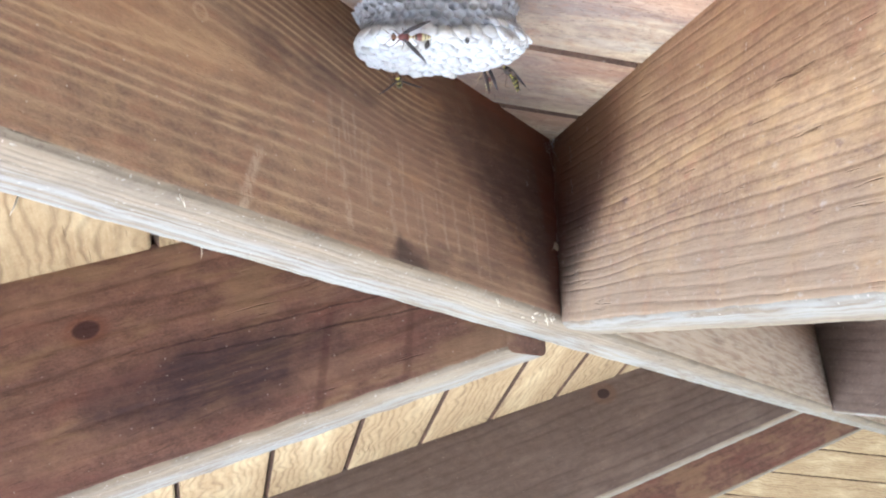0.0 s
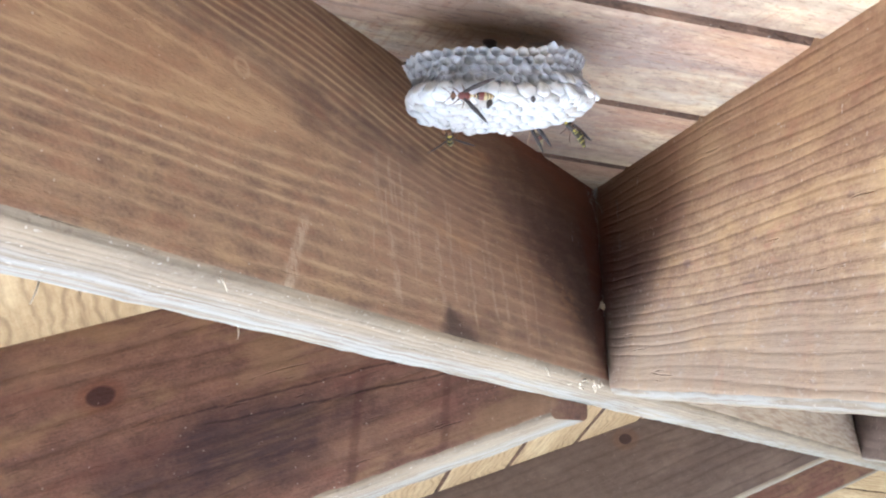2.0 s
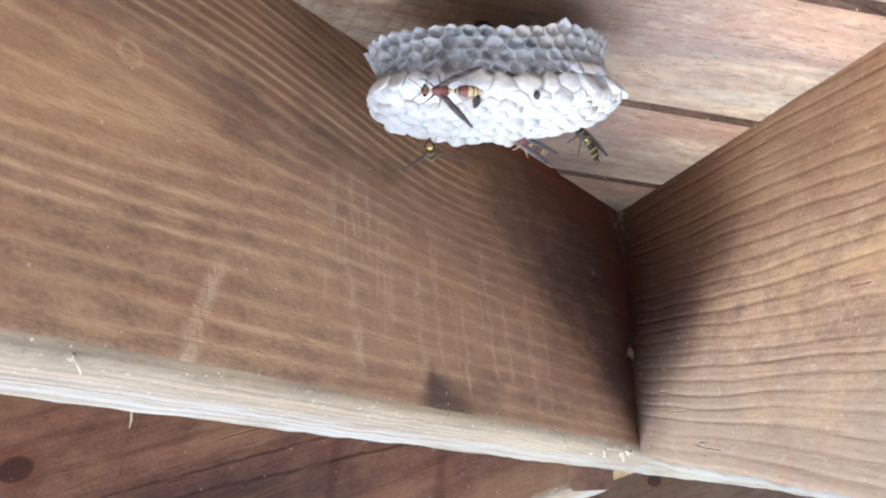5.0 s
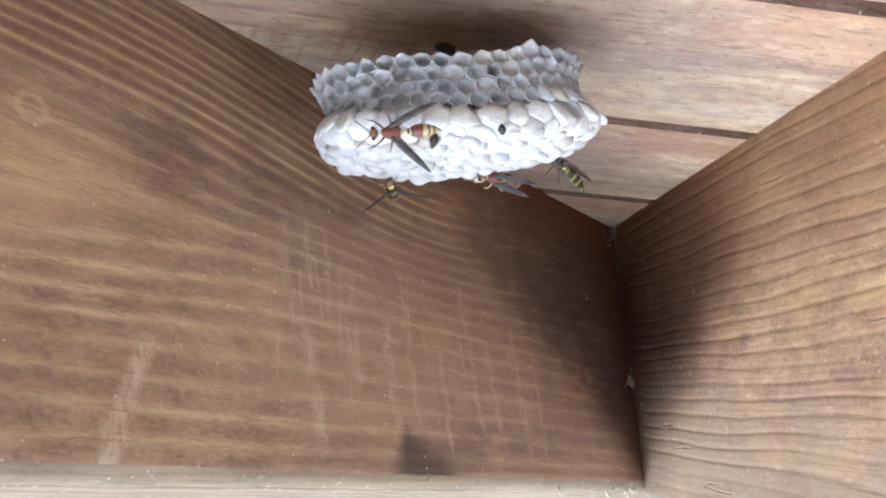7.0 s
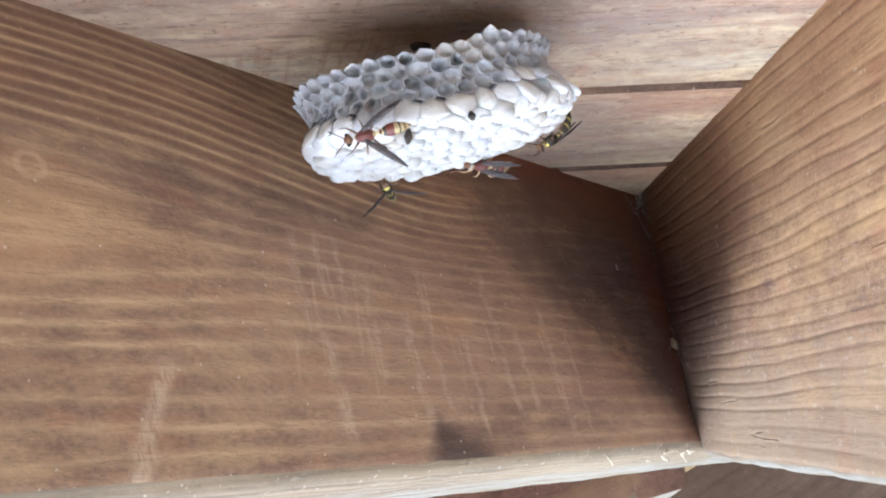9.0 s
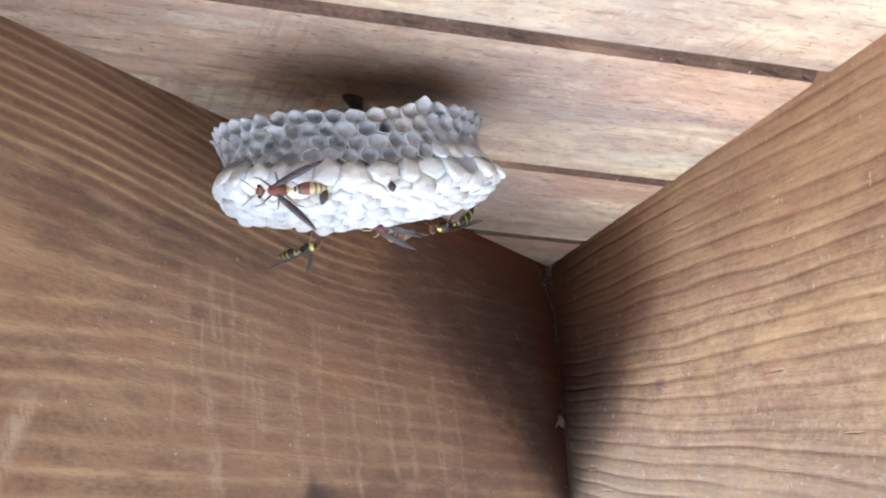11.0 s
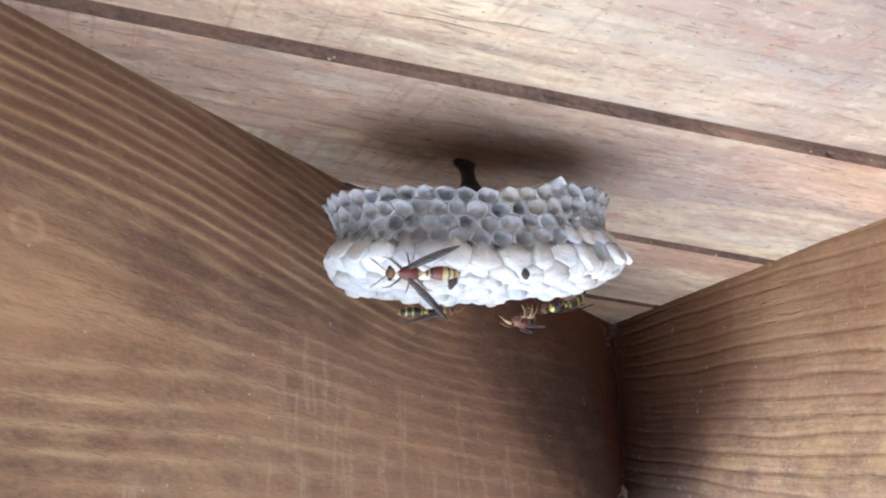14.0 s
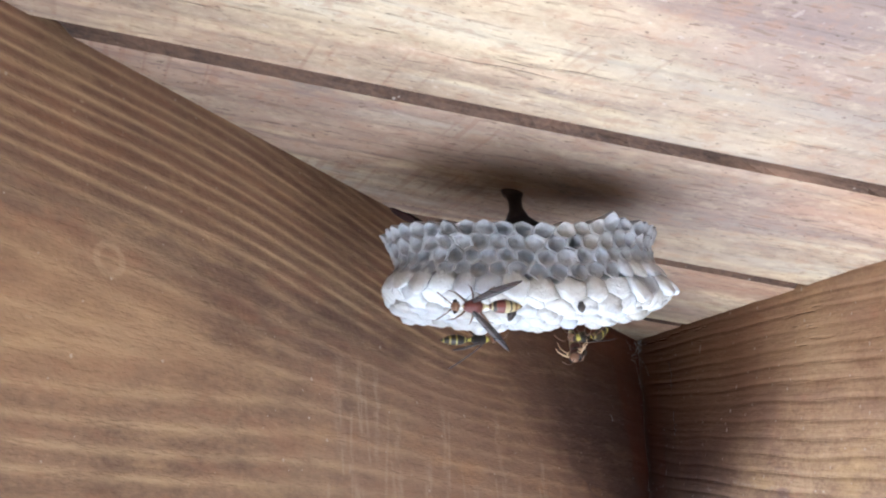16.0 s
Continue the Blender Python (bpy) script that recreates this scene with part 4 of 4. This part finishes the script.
for i in range(26):
    a, b = (Vector(p) for p in dust.choice(spans))
    p = a.lerp(b, dust.random()) + Vector([dust.uniform(-0.0012, 0.0006) for _ in range(3)])
    part("speck", moved(lump(dust.uniform(0.0005, 0.0014), 0.0003, 0.0003, 1.0, 6, 4), Matrix.Translation(p) @ pose(0, 0, 0, dust.uniform(0, 360), dust.uniform(0, 90), dust.uniform(0, 360))), WEB, web)
for i in range(36):
    p = Vector((-abs(dust.gauss(0, 0.0035)), -abs(dust.gauss(0, 0.0035)) - 0.003, 0.147 - abs(dust.gauss(0, 0.006))))
    part("speck", moved(lump(dust.uniform(0.0006, 0.0022), 0.00035, 0.00025, 1.0, 6, 4), Matrix.Translation(p) @ pose(0, 0, 0, dust.uniform(0, 360), dust.uniform(0, 90), dust.uniform(0, 360))), WEB, web)
husk = tagged(new("dead_insect"), "dry brown insect husk caught in the joint", "insect husk")
husk.location = joint + Vector((-0.0036, -0.0080, 0.0545))
part("body", moved(lump(0.0065, 0.0017, 0.0015, 0.9), pose(0, 0, 0, 0, 62, 40)), HUSK, husk)
for i in range(7):
    a = radians(i * 51)
    tip = Vector((-abs(0.0032 * math.cos(a)), -abs(0.003 * math.sin(a)), dust.uniform(-0.0055, 0.0045)))
    part("leg", thread([(0, 0, tip.z * 0.3), tip * 0.6 + Vector((-0.0008, -0.0008, 0.0006)), tip], [0.00025, 0.0002, 0.00012], 5), HUSK, husk)

# dark red-brown lumps where the hip meets the deck
LUMP_BROWN = plain("dark_red_brown_lump", (0.016, 0.008, 0.007), (0.05, 0.022, 0.018), 260.0, 0.75, 0.0008, 0.2)
for t, length, wide in ((-0.1480, 0.018, 0.0018), (-0.1405, 0.016, 0.0026), (-0.1330, 0.014, 0.0031), (-0.1255, 0.018, 0.0025)):
    at = hip_at.inverted() @ frame_axes((t + 0.0006, t - 0.0006, ROOF + PITCH * t - 0.0008), (1, 1, PITCH), (-1, 1, 0))
    part("sap_bead", moved(lump(length, wide, wide * 0.8, 0.8), at), LUMP_BROWN, hip, "dark red-brown lump")

# splinters that hang off the rafters' lower edges: local x, y, length, lean
for x, y, length, lean in ((-0.352, 0.036, 0.0065, -0.5), (-0.268, 0.037, 0.0035, -0.3), (-0.312, 0.002, 0.003, 0.6), (-0.08, 0.002, 0.003, 0.4), (-0.021, 0.001, 0.005, 0.2), (-0.012, 0.006, 0.004, 0.8)):
    bm = thread([(x, y, 0.0015), (x + lean * length * 0.5, y - 0.0006, -length * 0.4), (x + lean * length, y - 0.0004, -length)], [0.0004, 0.0003, 0.0001], 5)
    part("splinter", bm, PALE_FIBRE, hip)

curl = random.Random(23)
for i in range(7):
    x, y = -0.004 - 0.034 * curl.random() ** 1.5, curl.uniform(-0.0005, 0.012)
    way, size = curl.uniform(-1, 1), curl.uniform(0.004, 0.010)
    pts = [(x + way * size * math.sin(1.9 * k / 5), y + 0.0004 * k * curl.uniform(-1, 1), 0.001 - size * 0.22 * math.sin(math.pi * k / 5 * 0.8)) for k in range(6)]
    part("splinter", thread(pts, [0.0006, 0.0006, 0.0005, 0.0004, 0.0003, 0.00015], 5), PALE_FIBRE, hip)

# ---- deck planks ----
def plank(name, at, width, x0, x1, skew0, skew1, wood, seed, lip=0.0018, bevel=0.0016):
    """A board under the roof cover: local x along, y across, z up; x0, x1 at y = 0."""
    r, t = 0.0020, 0.019
    prof = [(0.0, 0.0050), (bevel * 0.6, 0.0014), (bevel, 0.0), (width - r, 0.0), (width, r * 0.7), (width, 0.0080), (width + lip, 0.0084), (width + lip, 0.0092), (width + 0.007, 0.0095), (width + 0.007, 0.0115), (width, 0.012), (width, t), (0.0, t)]
    steps = 200
    bm = bmesh.new()
    rows = []
    for i in range(steps + 1):
        row = []
        for y, z in prof:
            a, b = x0 + skew0 * y, x1 + skew1 * y
            near = min(a + 0.8, b)
            x = a + (near - a) * i / (steps - 1) if i < steps else b
            wob = 0.0012 * noise.noise((x * 22, y * 9, seed)) + 0.0009 * noise.noise((x * 110, y * 60, seed)) + 0.0004 * noise.noise((x * 400, y * 90, seed))
            if y == bevel:       # worn, uneven arris
                wob += bevel * 0.55 * (noise.noise((x * 14, 3.0, seed + 20)) + 0.7 * noise.noise((x * 60, 7.0, seed + 20)) + 0.5 * noise.noise((x * 210, 5.0, seed)))
            elif y == width:
                wob += bevel * (0.22 * noise.noise((x * 40, 2.0, seed + 8)) + 0.22 * noise.noise((x * 130, 2.0, seed + 8)) + 0.12 * noise.noise((x * 330, 4.0, seed + 8)))
            row.append(bm.verts.new((x, y + wob, z + wob * 0.4)))
        rows.append(row)
    m = len(prof)
    for p, q in zip(rows, rows[1:]):
        for k in range(m):
            bm.faces.new((p[k], p[(k + 1) % m], q[(k + 1) % m], q[k])).material_index = 0 if k in (2, 3) else 1
    bm.faces.new(rows[0])
    bm.faces.new(reversed(rows[-1]))
    bmesh.ops.recalc_face_normals(bm, faces=bm.faces)
    data = mesh_of(name, bm, wood, JOINT_WOOD)
    ob = new(name, data)
    ob.parent = roof
    ob.matrix_world = at
    return ob


STEP = 0.0935
k = math.sqrt(1 + PITCH ** 2)
for i in range(-6, 18):
    y = -0.2405 + STEP * i
    if y < EAVE or y > APEX - 0.1:
        continue
    at = frame_axes((0, y, ROOF + PITCH * y), (1, 0, 0), (0, 1, PITCH))
    plank("plank", at, STEP * k - 0.0028, y - MITRE, far_edge - (y - EAVE), 1 / k, -1 / k, PLANK_WOOD, i * 3.1, 0.0012, 0.0030)
k = math.sqrt(1 + SIDE_PITCH ** 2)
for i in range(-6, 24):
    x = -0.161 + 0.0925 * i
    if x < EAVE or x > APEX - 0.1:
        continue
    at = frame_axes((x, 0, SIDE_ROOF + SIDE_PITCH * x), (0, -1, 0), (1, 0, SIDE_PITCH))
    plank("plank", at, 0.0925 * k - 0.0040, -(far_edge - (x - EAVE)), -(x + MITRE), 1 / k, -1 / k, FAR_PLANK_WOOD, i * 2.3 + 50, 0.0018)

# the slope beyond the apex
rise = (2.913 - 1.87) / (far_edge - APEX - 0.01)
k = math.sqrt(1 + rise ** 2)
for i in range(12):
    y = APEX + 0.03 + 0.0925 * (i + 1)
    at = frame_axes((0, y, 2.913 + UP - rise * (y - APEX - 0.01) - 0.024), (-1, 0, 0), (0, -1, rise))
    plank("plank", at, 0.0925 * k - 0.0035, -(y + 0.02), -(2 * APEX - y + 0.02), 1 / k, -1 / k, FAR_PLANK_WOOD, i * 1.7 + 90, 0.0018)


def swung(hinge, turn, lift):
    """A wing's pose on its wasp after a swing about the hinge."""
    h = Matrix.Translation(hinge)
    return h @ pose(0, 0, 0, 0, lift, turn) @ h.inverted()


def motions():
    for wing, side in zip([o for o in wasp_hanging.children if o.name.startswith("wing")], (1, -1)):
        walk(wing, [(t, swung((0.0006, side * 0.0011, 0.0012), side * turn, lift)) for t, turn, lift in ((0, 0, 0), (9.7, 0, 0), (11.8, 26, 22), (16, 26, 22))])
    walk(wasp_resting, [(t, nest_pose((x, -55.2, n), (-1, -0.05, -0.10 + tilt), (0.0, -1, 0.25))) for t, x, n, tilt in
                        ((0, -29.4, 40.0, 0.02), (3.5, -29.8, 40.0, 0.0), (7, -29.6, 40.2, 0.02), (9, -29.6, 40.4, 0.05), (12.5, -29.8, 40.2, 0.0), (16, -29.4, 40.2, 0.0))])
    walk(wasp_hanging, [(t, nest_pose(p, a, b)) for t, p, a, b in (
        (0, (-24.3, 2, 39.6), (-0.2, -1, -0.1), (0, 0, 1)), (4.7, (-24.7, 1, 40.2), (-0.2, -1, -0.1), (0, 0, 1)), (9.7, (-25.0, 0, 40.6), (-0.1, -1, -0.1), (0, 0, 1)),
        (10.8, (-23.0, 2, 43.5), (0.6, -0.8, 0.0), (0, -0.1, 1)), (11.8, (-19.0, 0, 42.0), (1, -0.2, 0.1), (-0.1, -0.3, 1)), (13.0, (-17.0, 0, 42.0), (1, -0.15, 0.1), (-0.1, -0.3, 1)),
        (14.5, (-14.0, 0, 42.0), (1, -0.1, 0.1), (-0.1, -0.3, 1)), (16, (-16.5, 0, 42.5), (1, -0.1, 0.1), (-0.1, -0.3, 1)))])
    walk(wasp_crawling, [(t, nest_pose(p, a, b)) for t, p, a, b in (
        (0, (17.0, 0, 39.0), (-0.25, -0.3, -1), (0.2, -1, 0.4)), (1.5, (13.4, 0, 39.5), (-0.45, -0.3, -1), (0.2, -1, 0.5)), (3.5, (7.6, 0, 39.8), (-0.8, -0.3, -0.8), (0.1, -1, 0.6)),
        (7, (5.5, -2, 43.0), (-1, -0.3, -0.35), (0.0, -1, 0.8)), (8, (5.5, -2, 43.0), (-1, -0.3, -0.3), (0, -1, 0.8)), (9.5, (3.0, -2, 43.0), (-1, -0.3, -0.4), (0, -1, 0.8)),
        (12.5, (-0.8, -3, 41.5), (-1, -0.3, -0.5), (0, -1, 0.9)), (14.5, (11.2, 0, 49.5), (-0.5, -1, 0.2), (0, -0.4, 1)), (16, (11.2, 0, 50.0), (-0.4, -1, 0.3), (0, -0.4, 1)))])
    walk(wasp_edge, [(t, nest_pose(p, a, b)) for t, p, a, b in (
        (0, (28.0, 0, 41.5), (-0.6, -0.1, -1), (0.8, 0.4, 0.2)), (2, (29.0, 0, 41.0), (-0.7, -0.1, -0.9), (0.8, 0.4, 0.3)), (4.5, (27.0, 0, 40.8), (-0.6, -0.1, -1), (0.8, 0.4, 0.3)),
        (7, (25.2, -2, 41.2), (-0.7, -0.1, -0.8), (0.8, 0.5, 0.3)), (8, (26.4, -3, 42.0), (-1, -0.1, -0.4), (0.3, 0.3, 1)), (9, (26.6, -3, 42.5), (-1, -0.1, 0.4), (0.3, 0.4, 1)),
        (9.7, (23.8, -3, 43.2), (-1, -0.1, 0.3), (0.3, 0.4, 1)), (12.5, (17.8, 0, 45.3), (-1, -0.2, 0.1), (0.2, 0.3, 1)), (14, (19.5, -2, 45.0), (-1, -0.3, 0.1), (0.2, 0.3, 1)), (15, (14.5, 6, 44.0), (-1, -0.3, 0.1), (0.2, 0.3, 1)), (16, (15.0, 2, 45.0), (-1, -0.4, 0), (0.2, 0.3, 1)))])


motions()
